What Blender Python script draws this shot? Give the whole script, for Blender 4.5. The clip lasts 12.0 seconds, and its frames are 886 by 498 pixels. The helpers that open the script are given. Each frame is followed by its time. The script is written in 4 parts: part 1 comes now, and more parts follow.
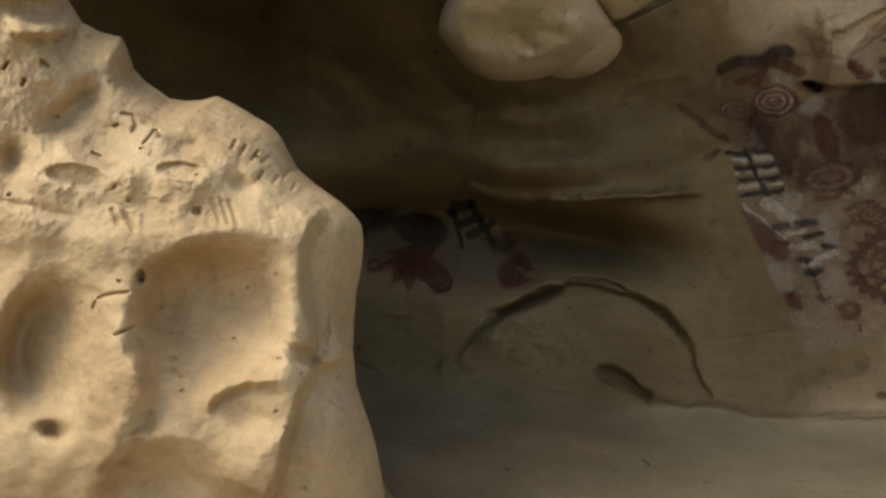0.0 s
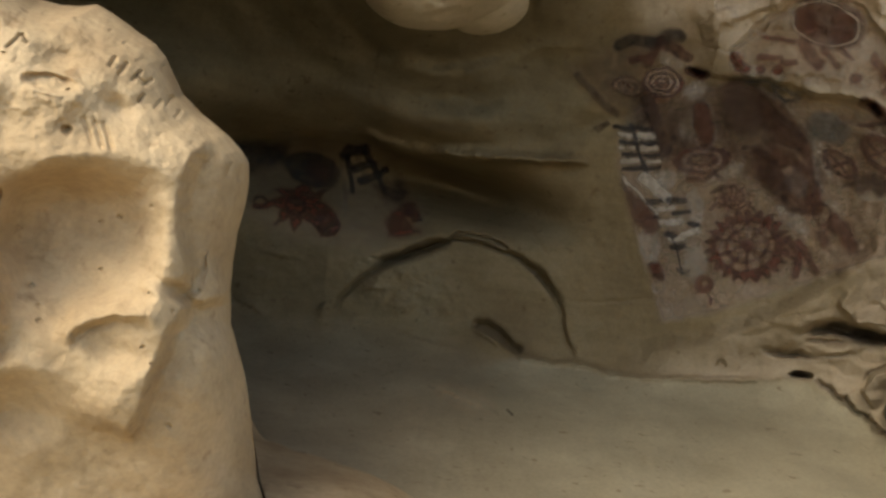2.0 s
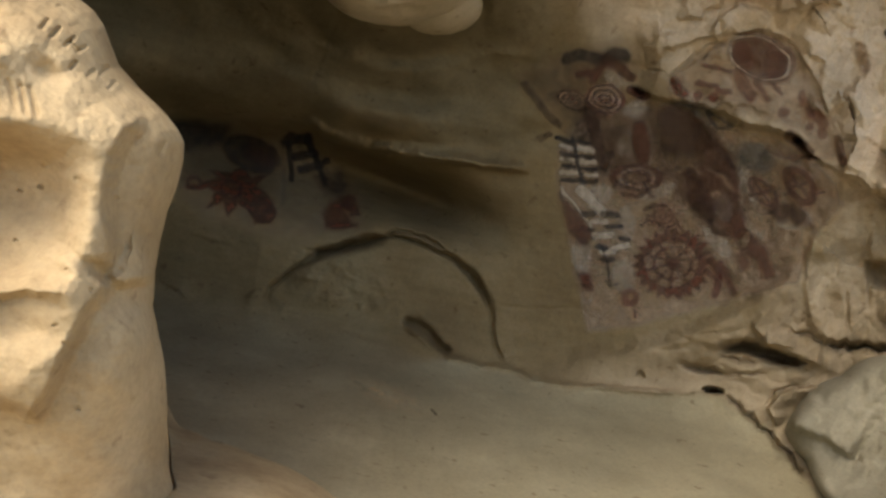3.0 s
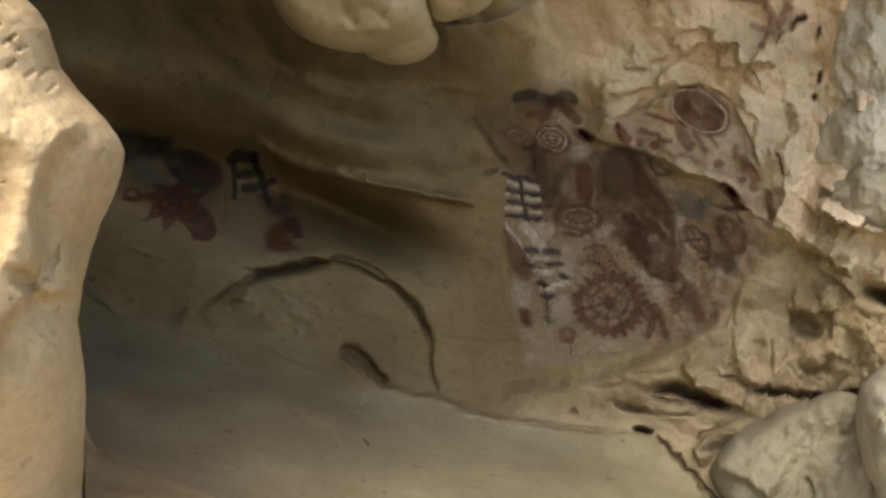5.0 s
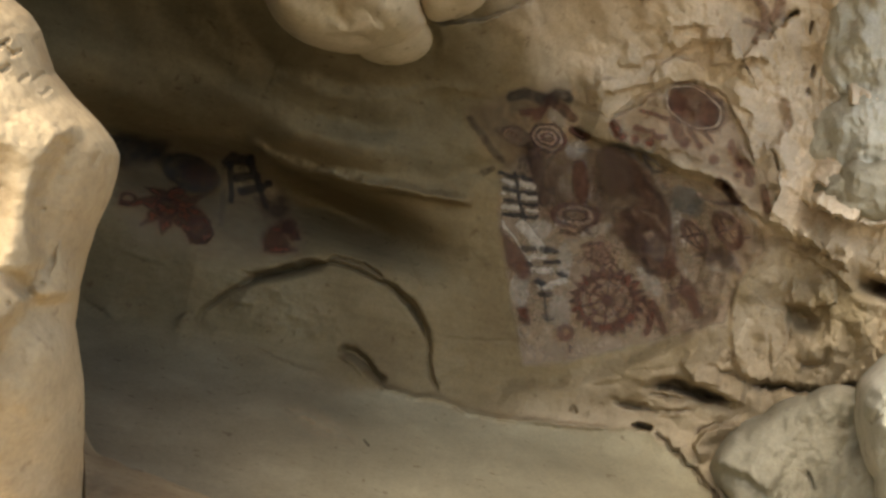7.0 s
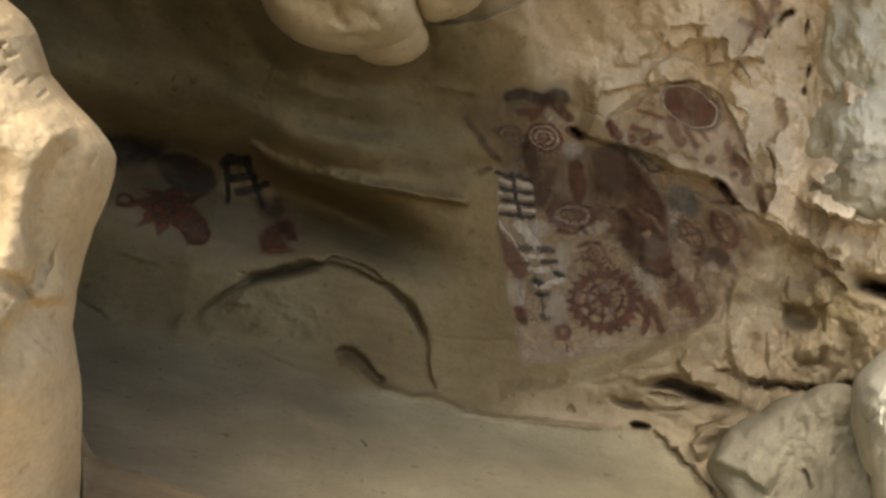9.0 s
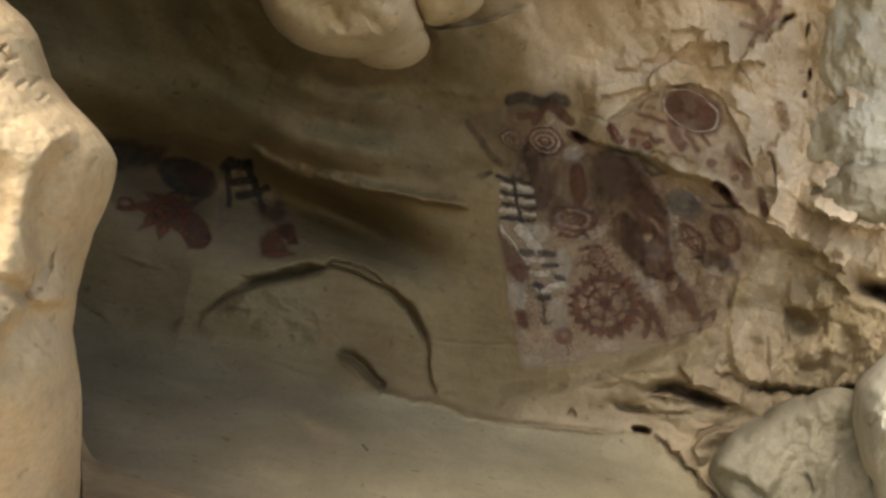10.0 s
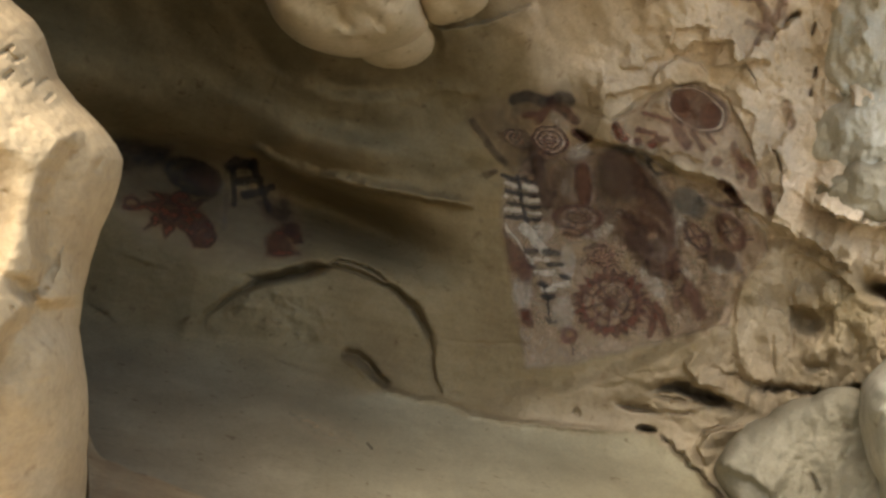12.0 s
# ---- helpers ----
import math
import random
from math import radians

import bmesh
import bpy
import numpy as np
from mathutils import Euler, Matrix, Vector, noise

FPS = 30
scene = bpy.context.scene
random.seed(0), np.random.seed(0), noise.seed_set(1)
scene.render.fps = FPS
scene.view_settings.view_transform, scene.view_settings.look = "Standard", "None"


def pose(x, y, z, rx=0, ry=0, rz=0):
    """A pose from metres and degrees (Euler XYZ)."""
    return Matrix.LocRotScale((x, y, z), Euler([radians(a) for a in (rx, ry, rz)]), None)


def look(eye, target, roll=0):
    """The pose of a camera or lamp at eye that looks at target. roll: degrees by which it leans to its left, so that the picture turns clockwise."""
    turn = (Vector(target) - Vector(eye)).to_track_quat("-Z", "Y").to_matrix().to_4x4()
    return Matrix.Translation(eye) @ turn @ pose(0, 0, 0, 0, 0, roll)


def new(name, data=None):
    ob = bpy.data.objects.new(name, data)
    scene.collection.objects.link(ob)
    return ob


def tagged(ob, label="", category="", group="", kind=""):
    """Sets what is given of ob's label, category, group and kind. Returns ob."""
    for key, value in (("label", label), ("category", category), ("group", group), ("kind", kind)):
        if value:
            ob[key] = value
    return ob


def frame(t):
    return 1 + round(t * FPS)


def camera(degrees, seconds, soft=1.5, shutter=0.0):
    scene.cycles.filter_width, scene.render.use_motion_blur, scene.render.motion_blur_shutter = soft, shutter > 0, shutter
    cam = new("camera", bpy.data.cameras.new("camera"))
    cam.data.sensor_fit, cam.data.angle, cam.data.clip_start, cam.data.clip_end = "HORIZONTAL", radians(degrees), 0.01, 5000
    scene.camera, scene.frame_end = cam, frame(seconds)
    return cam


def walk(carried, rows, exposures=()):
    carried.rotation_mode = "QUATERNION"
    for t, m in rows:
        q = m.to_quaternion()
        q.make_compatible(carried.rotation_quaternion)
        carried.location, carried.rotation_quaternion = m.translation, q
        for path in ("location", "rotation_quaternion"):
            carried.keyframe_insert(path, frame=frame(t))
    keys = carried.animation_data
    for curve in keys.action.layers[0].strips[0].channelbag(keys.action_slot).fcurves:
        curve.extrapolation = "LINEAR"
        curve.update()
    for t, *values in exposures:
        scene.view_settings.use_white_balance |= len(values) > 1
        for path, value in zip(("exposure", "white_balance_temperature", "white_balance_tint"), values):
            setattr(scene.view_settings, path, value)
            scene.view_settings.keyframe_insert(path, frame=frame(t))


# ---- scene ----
cam = camera(66.74, 12.0, soft=2.7)
PATH = [
    (0.0, pose(0.000, 0.000, 1.050, 90.00, 0.00, 0.00)),
    (0.5, pose(0.001, -0.001, 1.052, 89.97, -0.53, -0.22)),
    (1.0, pose(0.002, -0.004, 1.054, 89.06, -1.35, -1.42)),
    (1.5, pose(0.003, -0.003, 1.056, 86.52, -3.29, -5.73)),
    (2.0, pose(0.004, -0.009, 1.059, 85.93, -5.45, -9.22)),
    (2.5, pose(0.007, -0.016, 1.064, 86.19, -8.17, -11.93)),
    (3.0, pose(0.007, -0.012, 1.062, 86.44, -10.01, -14.34)),
    (3.5, pose(0.006, -0.007, 1.062, 86.74, -11.47, -16.91)),
    (5.5, pose(0.005, -0.008, 1.058, 90.39, -13.39, -19.26)),
    (6.0, pose(0.006, -0.008, 1.056, 90.29, -13.29, -19.10)),
    (6.5, pose(0.006, -0.012, 1.057, 90.10, -12.97, -19.25)),
    (7.0, pose(0.008, -0.013, 1.056, 90.05, -12.52, -19.41)),
    (9.0, pose(0.007, -0.015, 1.059, 90.06, -12.31, -19.65)),
    (9.5, pose(0.009, -0.013, 1.054, 90.31, -12.39, -19.65)),
    (10.0, pose(0.008, -0.012, 1.058, 90.38, -12.32, -19.58)),
    (10.5, pose(0.007, -0.013, 1.061, 90.33, -12.26, -19.34)),
    (11.0, pose(0.007, -0.009, 1.054, 90.28, -12.23, -19.20)),
    (11.5, pose(0.006, -0.010, 1.058, 90.16, -12.20, -19.15)),
    (12.0, pose(0.009, -0.015, 1.058, 90.21, -12.30, -19.14)),
]
walk(cam, PATH, exposures=[(0.0, 0.81), (1.0, 0.80), (2.0, 0.97), (3.5, 1.28), (5.5, 1.52), (12.0, 1.52)])

# ---- daylight from outside the cave mouth ----
world = bpy.data.worlds.new("daylight")
world.use_nodes = True
scene.world = world
wn = world.node_tree.nodes
sky = wn.new("ShaderNodeTexSky")
sky.sky_type, sky.sun_disc = "NISHITA", False
sky.sun_elevation, sky.sun_rotation = radians(51), radians(230)
sky.air_density, sky.dust_density = 1.0, 2.5
wn["Background"].inputs["Strength"].default_value = 0.13
world.node_tree.links.new(sky.outputs["Color"], wn["Background"].inputs["Color"])
sun = new("sun", bpy.data.lights.new("sun", "SUN"))
sun.data.energy, sun.data.angle, sun.data.color = 1.1, radians(40), (1.0, 0.89, 0.73)
sun.matrix_world = look((-5.2, -4.4, 8.4), (0, 0.0, 0.0))


# ---- materials ----
def nodes_of(name):
    m = bpy.data.materials.new(name)
    m.use_nodes = True
    return m, m.node_tree.nodes, m.node_tree.links


def noise_node(n, l, coord, scale, detail=5.0, rough=0.6, stretch=None):
    t = n.new("ShaderNodeTexNoise")
    t.inputs["Scale"].default_value, t.inputs["Detail"].default_value, t.inputs["Roughness"].default_value = scale, detail, rough
    if stretch:
        mp = n.new("ShaderNodeMapping")
        mp.inputs["Scale"].default_value = stretch
        l.new(coord, mp.inputs["Vector"])
        coord = mp.outputs["Vector"]
    l.new(coord, t.inputs["Vector"])
    return t.outputs["Fac"]


def mix(n, l, kind, fac, a, b):
    m = n.new("ShaderNodeMix")
    m.data_type, m.blend_type = "RGBA", kind
    for socket, value in ((m.inputs[0], fac), (m.inputs[6], a), (m.inputs[7], b)):
        if isinstance(value, bpy.types.NodeSocket):
            l.new(value, socket)
        else:
            socket.default_value = value
    return m.outputs[2]


def ramp(n, l, fac, *stops):
    r = n.new("ShaderNodeValToRGB")
    while len(r.color_ramp.elements) < len(stops):
        r.color_ramp.elements.new(0.5)
    for e, (p, c) in zip(r.color_ramp.elements, stops):
        e.position, e.color = p, (*c, 1) if len(c) == 3 else c
    l.new(fac, r.inputs["Fac"])
    return r.outputs["Color"]


def sandstone(name, dark, mid, pale, pale_lit_tone=None, trodden=None, roof_shade_tone=None, grain=1.0, bump=0.35, bands=0.3, mottle=2.2, gloss=0.9):
    """Weathered sandstone: broad stains, bedding streaks, fine grain and pitting."""
    m, n, l = nodes_of(name)
    c = n.new("ShaderNodeTexCoord").outputs["Object"]
    broad = noise_node(n, l, c, mottle, 6.0, 0.62)
    col = ramp(n, l, broad, (0.30, dark), (0.50, mid), (0.72, pale))
    # paler tone: partly the rock's own, partly daylight put into the colour
    if pale_lit_tone:
        pale_share = n.new("ShaderNodeAttribute")
        pale_share.attribute_name = "pale_lit"
        low, high = (tuple(v * k for v in pale_lit_tone) for k in (0.8, 1.15))
        col = mix(n, l, "MIX", pale_share.outputs["Fac"], col, ramp(n, l, broad, (0.32, low), (0.68, high)))
    if trodden:
        worn = n.new("ShaderNodeAttribute")
        worn.attribute_name = "tread"
        low, high = (tuple(v * k for v in trodden) for k in (0.85, 1.12))
        col = mix(n, l, "MIX", worn.outputs["Fac"], col, ramp(n, l, broad, (0.32, low), (0.68, high)))
    # darker tone that carries the roof's shade in the colour
    if roof_shade_tone:
        shade_share = n.new("ShaderNodeAttribute")
        shade_share.attribute_name = "roof_shade"
        low, high = (tuple(v * k for v in roof_shade_tone) for k in (0.78, 1.25))
        col = mix(n, l, "MIX", shade_share.outputs["Fac"], col, ramp(n, l, broad, (0.32, low), (0.68, high)))
    streak = noise_node(n, l, c, 3.0, 5.0, 0.6, (1.2, 1.2, 9.0))
    col = mix(n, l, "MULTIPLY", bands, col, ramp(n, l, streak, (0.35, (0.72, 0.68, 0.60)), (0.65, (1.1, 1.08, 1.04))))
    fine = noise_node(n, l, c, 60.0, 4.0, 0.7)
    col = mix(n, l, "MULTIPLY", 0.35 * grain, col, ramp(n, l, fine, (0.30, (0.62, 0.60, 0.58)), (0.6, (1.08, 1.07, 1.05))))
    speck = noise_node(n, l, c, 17.0, 3.0, 0.5)
    col = mix(n, l, "MULTIPLY", 0.7, col, ramp(n, l, speck, (0.26, (0.55, 0.48, 0.42)), (0.36, (1, 1, 1))))
    p = n["Principled BSDF"]
    l.new(col, p.inputs["Base Color"])
    p.inputs["Roughness"].default_value = gloss
    p.inputs["Specular IOR Level"].default_value = 0.25
    grit = noise_node(n, l, c, 150.0, 4.0, 0.75)
    lumpy = noise_node(n, l, c, 14.0, 6.0, 0.6)
    add = n.new("ShaderNodeMath")
    add.operation = "MULTIPLY_ADD"
    add.inputs[1].default_value = 0.12
    l.new(grit, add.inputs[0])
    l.new(lumpy, add.inputs[2])
    b = n.new("ShaderNodeBump")
    b.inputs["Strength"].default_value, b.inputs["Distance"].default_value = bump, 0.03
    l.new(add.outputs[0], b.inputs["Height"])
    l.new(b.outputs["Normal"], p.inputs["Normal"])
    return m


def pigment(name, colour, wear=0.5, tone=0.35):
    """Worn mineral paint on rock: how far it covers comes from the mesh, broken up by flaking."""
    m, n, l = nodes_of(name)
    c = n.new("ShaderNodeNewGeometry").outputs["Position"]
    p = n["Principled BSDF"]
    vary = noise_node(n, l, c, 26.0, 5.0, 0.7)
    light = tuple(min(1, v * (1 + tone) + 0.02) for v in colour)
    darker = tuple(v * (1 - tone) for v in colour)
    l.new(ramp(n, l, vary, (0.3, darker), (0.7, light)), p.inputs["Base Color"])
    p.inputs["Roughness"].default_value, p.inputs["Specular IOR Level"].default_value = 0.95, 0.1
    cover = n.new("ShaderNodeAttribute")
    cover.attribute_name = "cover"
    flake = ramp(n, l, noise_node(n, l, c, 22.0, 4.0, 0.6), (0.30, (1 - wear,) * 3), (0.58, (1, 1, 1)))
    patchy = ramp(n, l, noise_node(n, l, c, 7.5, 4.0, 0.6), (0.36, (1 - wear * 0.9,) * 3), (0.60, (1, 1, 1)))
    flake = mix(n, l, "MULTIPLY", 1.0, flake, patchy)
    amount = n.new("ShaderNodeMath")
    amount.operation = "MULTIPLY"
    l.new(cover.outputs["Fac"], amount.inputs[0])
    l.new(flake, amount.inputs[1])
    clear = n.new("ShaderNodeBsdfTransparent")
    blend = n.new("ShaderNodeMixShader")
    l.new(amount.outputs[0], blend.inputs[0])
    l.new(clear.outputs[0], blend.inputs[1])
    l.new(p.outputs[0], blend.inputs[2])
    l.new(blend.outputs[0], n["Material Output"].inputs["Surface"])
    return m


WALL = sandstone("cave_sandstone", (0.204, 0.147, 0.070), (0.248, 0.184, 0.090), (0.298, 0.233, 0.125), pale_lit_tone=(0.68, 0.572, 0.415), trodden=(0.335, 0.292, 0.182), roof_shade_tone=(0.165, 0.134, 0.074), bump=0.18, bands=0.3)
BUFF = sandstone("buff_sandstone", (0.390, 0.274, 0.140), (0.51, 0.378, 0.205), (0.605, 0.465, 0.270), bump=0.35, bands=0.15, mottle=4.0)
CREAM = sandstone("cream_sandstone", (0.225, 0.203, 0.143), (0.28, 0.255, 0.182), (0.340, 0.312, 0.228), bump=0.3, bands=0.25, mottle=3.0)
GREY = sandstone("grey_sandstone", (0.36, 0.345, 0.265), (0.47, 0.45, 0.355), (0.58, 0.555, 0.45), bump=0.45, bands=0.15, mottle=4.0)

# paler than the roof: the light on the bosses is put into this colour
BOSS = sandstone("lit_roof_sandstone", (0.44, 0.37, 0.24), (0.54, 0.46, 0.31), (0.62, 0.53, 0.38), bump=0.3, bands=0.15, mottle=3.0)
# ---- relief: all places on the cave's rock are u, v in metres on an upright plane REF in from the camera's first place, and go out along the lines from that place ----
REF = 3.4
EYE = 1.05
rng = np.random.default_rng(7)
PERM = rng.permutation(256)
PERM = np.concatenate([PERM, PERM, PERM])
GRAD = rng.normal(size=(256, 2))
GRAD /= np.linalg.norm(GRAD, axis=1)[:, None]


def gradient_noise(x, y):
    xi, yi = np.floor(x).astype(int), np.floor(y).astype(int)
    fx, fy = x - xi, y - yi
    sx, sy = fx * fx * fx * (fx * (fx * 6 - 15) + 10), fy * fy * fy * (fy * (fy * 6 - 15) + 10)

    def corner(i, j):
        g = GRAD[PERM[PERM[(xi + i) & 255] + ((yi + j) & 255)]]
        return g[..., 0] * (fx - i) + g[..., 1] * (fy - j)

    low = corner(0, 0) * (1 - sx) + corner(1, 0) * sx
    high = corner(0, 1) * (1 - sx) + corner(1, 1) * sx
    return (low * (1 - sy) + high * sy) * 1.5


def fbm(x, y, scale, octaves=4, gain=0.5, shift=0.0):
    total, amp = 0.0, 1.0
    for i in range(octaves):
        total = total + amp * gradient_noise(x * scale + 17.3 * i + shift, y * scale - 9.1 * i + shift * 0.7)
        scale, amp = scale * 2.03, amp * gain
    return total


def smooth(lo, hi, x):
    t = np.clip((x - lo) / (hi - lo), 0, 1)
    return t * t * (3 - 2 * t)


def along(u, v, line):
    """Distance to a broken line, on its left positive, and how far along it (0 to 1) the nearest point lies."""
    pts = np.array(line, float)
    seg = np.diff(pts, axis=0)
    lens = np.linalg.norm(seg, axis=1)
    start = np.concatenate([[0], np.cumsum(lens)])
    best, side, where = np.full(u.shape, 1e9), np.ones(u.shape), np.zeros(u.shape)
    for p, s, n, a in zip(pts, seg, lens, start):
        du, dv = u - p[0], v - p[1]
        t = np.clip((du * s[0] + dv * s[1]) / (n * n), 0, 1)
        d = np.hypot(du - t * s[0], dv - t * s[1])
        near = d < best
        best = np.where(near, d, best)
        side = np.where(near, np.sign(s[0] * dv - s[1] * du), side)
        where = np.where(near, (a + t * n) / start[-1], where)
    return best * np.where(side < 0, -1, 1), where


def masked(u, v, line, reach, shape, wob=0.0):
    """Works shape(signed distance, along) out only near the line."""
    pts = np.array(line, float)
    lo, hi = pts.min(0) - reach, pts.max(0) + reach
    m = (u > lo[0]) & (u < hi[0]) & (v > lo[1]) & (v < hi[1])
    h = np.zeros(u.shape)
    if m.any():
        a, b = u[m], v[m]
        h[m] = shape(*along(a + wob * fbm(a, b, 10.0, 3), b + wob * fbm(a, b, 10.0, 3, shift=5.0), line))
    return h


def ledge(u, v, line, height, reach, width=0.012, ends=0.12, wob=0.012):
    """A broken edge: the rock on the line's left (its right, if height is negative) stands proud, and dies away over reach."""
    def shape(s, w):
        s = s * np.sign(height)
        return abs(height) * smooth(-width, width, s) * np.exp(-(np.maximum(s, 0) / reach) ** 2 * 1.6) * smooth(0, ends, w) * smooth(0, ends, 1 - w)

    return masked(u, v, line, reach * 1.8, shape, wob)


def groove(u, v, line, depth, width, ends=0.1, wob=0.008):
    return masked(u, v, line, width * 3, lambda s, w: -depth * np.exp(-(s / width) ** 2) * smooth(-0.01, ends, w) * smooth(-0.01, ends, 1 - w), wob)


def oval(u, v, c, rx, ry, turn=0.0):
    co, si = math.cos(radians(turn)), math.sin(radians(turn))
    du, dv = u - c[0], v - c[1]
    return np.hypot((du * co + dv * si) / rx, (-du * si + dv * co) / ry)


def bump_at(u, v, c, rx, ry, h, turn=0.0, power=2.0):
    return h * np.exp(-np.minimum(oval(u, v, c, rx, ry, turn), 6) ** power)


def pit(u, v, c, rx, ry, depth, turn=0.0, steep=0.8, gentle=0.25, scoop=False):
    """A weathered hollow, steep under its upper left rim and gentle on the other side."""
    q = oval(u, v, c, rx, ry, turn)
    if q.min() > 1.2:
        return 0.0
    q = q * (1 + 0.09 * fbm(u, v, 1.6 / max(rx, ry), 2))
    du, dv = (u - c[0]) / rx, (v - c[1]) / ry
    up = np.clip((-0.6 * du + 0.8 * dv) / np.maximum(np.hypot(du, dv), 1e-6), -1, 1) * 0.5 + 0.5
    inner = gentle + (steep - gentle) * up
    t = np.clip((q - inner) / (1.04 - inner), 0, 1)
    bowl = 1 - t * t * (3 - 2 * t)
    if scoop:
        bowl = bowl * np.clip(0.52 + 0.5 * (-0.82 * du + 0.57 * dv), 0, 1.1)
    return -depth * bowl


LIP = [(0.085, 0.294), (0.184, 0.273), (0.260, 0.243), (0.436, 0.217), (0.669, 0.227), (0.910, 0.247), (1.164, 0.261), (1.330, 0.270)]
ARCH = [(0.103, -0.657), (0.073, -0.595), (0.074, -0.528), (0.147, -0.452), (0.213, -0.388), (0.286, -0.324), (0.382, -0.284), (0.499, -0.233), (0.617, -0.181), (0.768, -0.187), (0.884, -0.220), (0.995, -0.251), (1.095, -0.308), (1.163, -0.391), (1.229, -0.459), (1.266, -0.528), (1.271, -0.614), (1.319, -0.701), (1.369, -0.768)]
FLAKE = [(0.751, -0.620), (0.888, -0.684), (0.975, -0.737), (1.066, -0.777), (1.232, -0.798), (1.397, -0.799), (1.544, -0.841), (1.686, -0.853), (1.865, -0.852), (2.083, -0.838), (2.312, -0.831), (2.490, -0.828), (2.630, -0.817), (2.814, -0.800), (2.929, -0.860), (3.070, -0.955), (3.204, -1.020), (3.352, -1.122), (3.559, -1.290)]
SHELF = [(1.821, 0.851), (1.943, 0.820), (2.096, 0.828), (2.334, 0.839), (2.553, 0.800), (2.767, 0.807), (2.952, 0.783), (3.090, 0.701), (3.320, 0.635), (3.582, 0.571), (3.781, 0.578)]
PLATE = [(1.847, 0.964), (2.041, 0.961), (2.174, 1.121), (2.378, 1.272), (2.620, 1.346), (2.798, 1.308), (2.980, 1.152), (3.134, 0.975), (3.348, 0.734)]


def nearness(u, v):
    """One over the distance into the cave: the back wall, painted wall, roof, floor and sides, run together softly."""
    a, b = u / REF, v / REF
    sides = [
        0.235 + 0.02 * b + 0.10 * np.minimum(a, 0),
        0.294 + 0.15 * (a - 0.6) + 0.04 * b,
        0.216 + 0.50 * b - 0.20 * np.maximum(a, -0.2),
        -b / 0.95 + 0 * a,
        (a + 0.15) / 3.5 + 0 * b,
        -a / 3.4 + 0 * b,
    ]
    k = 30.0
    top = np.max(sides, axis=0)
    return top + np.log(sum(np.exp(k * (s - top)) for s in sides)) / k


def relief(u, v):
    """Metres by which the cave's rock stands out from its broad shape."""
    seen = smooth(-2.6, -1.2, u) * (1 - smooth(4.6, 6.0, np.abs(u))) * (1 - smooth(3.2, 4.5, np.abs(v)))
    h = 0.05 * fbm(u, v, 0.9, 3) + 0.010 * fbm(u, v, 5.0, 4)
    rough = smooth(2.2, 3.4, u) * smooth(-1.0, -0.2, v)
    h += rough * (0.07 * fbm(u, v, 1.6, 3, 0.5, 3.0) + 0.022 * np.abs(fbm(u, v, 5.0, 3, 0.5, 2.0)))
    # bedding folds in the roof, running round the hanging boss
    c = (0.490, 1.092)
    q = np.hypot((u - c[0]) * 0.62, v - c[1])
    h += 0.020 * np.sin(q * 21 + 3.2 * fbm(u, v, 1.3, 3)) * smooth(0.25, 0.45, q) * (1 - smooth(0.8, 1.5, q)) * smooth(0.15, 0.45, v)
    # long scooped bedding hollows that sweep down and round under the boss
    h += groove(u, v, [(-0.198, 1.074), (-0.043, 0.853), (0.118, 0.739), (0.326, 0.685), (0.582, 0.711), (0.891, 0.836), (1.119, 0.968)], 0.13, 0.085, 0.3)
    h += groove(u, v, [(-0.533, 0.898), (-0.296, 0.714), (-0.009, 0.587), (0.363, 0.529), (0.771, 0.559), (1.126, 0.676)], 0.07, 0.08, 0.35)
    h += ledge(u, v, [(-0.035, 0.704), (0.165, 0.655), (0.369, 0.623), (0.628, 0.648), (0.999, 0.789)], 0.035, 0.12, 0.03, 0.3)
    h += ledge(u, v, [(0.851, 0.745), (1.020, 0.836), (1.246, 0.863), (1.352, 0.851)], 0.018, 0.07, 0.012, 0.3)
    h += bump_at(u, v, (-0.307, 0.764), 0.55, 0.40, -0.30, -20)
    h += ledge(u, v, [(0.862, 1.135), (1.027, 1.197), (1.175, 1.272), (1.290, 1.361), (1.419, 1.469)], -0.06, 0.30, 0.015, 0.12)
    # roof lip and the hollow under it
    h += ledge(u, v, LIP, 0.10, 0.5, 0.010, 0.001) * smooth(0.10, 0.34, u) * (1 - smooth(0.75, 1.10, u))
    h += ledge(u, v, LIP, 0.05, 0.06, 0.008, 0.05)
    h -= groove(u, v, [(p, q + 0.020) for p, q in LIP], 0.06, 0.024, 0.10)
    h += groove(u, v, [(p + 0.02, q + 0.085) for p, q in LIP[1:6]], 0.06, 0.035, 0.4)
    h += bump_at(u, v, (0.678, 0.064), 0.42, 0.12, -0.8, -12)
    h += bump_at(u, v, (0.130, 0.095), 0.55, 0.22, -0.52, -12)
    h += bump_at(u, v, (-0.365, 0.129), 0.40, 0.16, -0.6, -10)
    h += bump_at(u, v, (-1.154, 1.060), 0.8, 0.45, -0.95, -20)
    h += ledge(u, v, [(-0.424, 0.176), (-0.266, 0.242), (-0.072, 0.286), (0.111, 0.298)], 0.05, 0.10, 0.014, 0.2)
    # domed slab under the arch
    h += ledge(u, v, ARCH, 0.035, 0.25, 0.010, 0.06)
    h += groove(u, v, ARCH[:9], 0.06, 0.012, 0.30)
    h += groove(u, v, ARCH[4:9], 0.20, 0.024, 0.30)
    h += groove(u, v, ARCH[7:12], 0.08, 0.008, 0.15)
    h += groove(u, v, ARCH[10:16], 0.13, 0.017, 0.35)
    h += groove(u, v, ARCH[14:], 0.035, 0.009, 0.15)
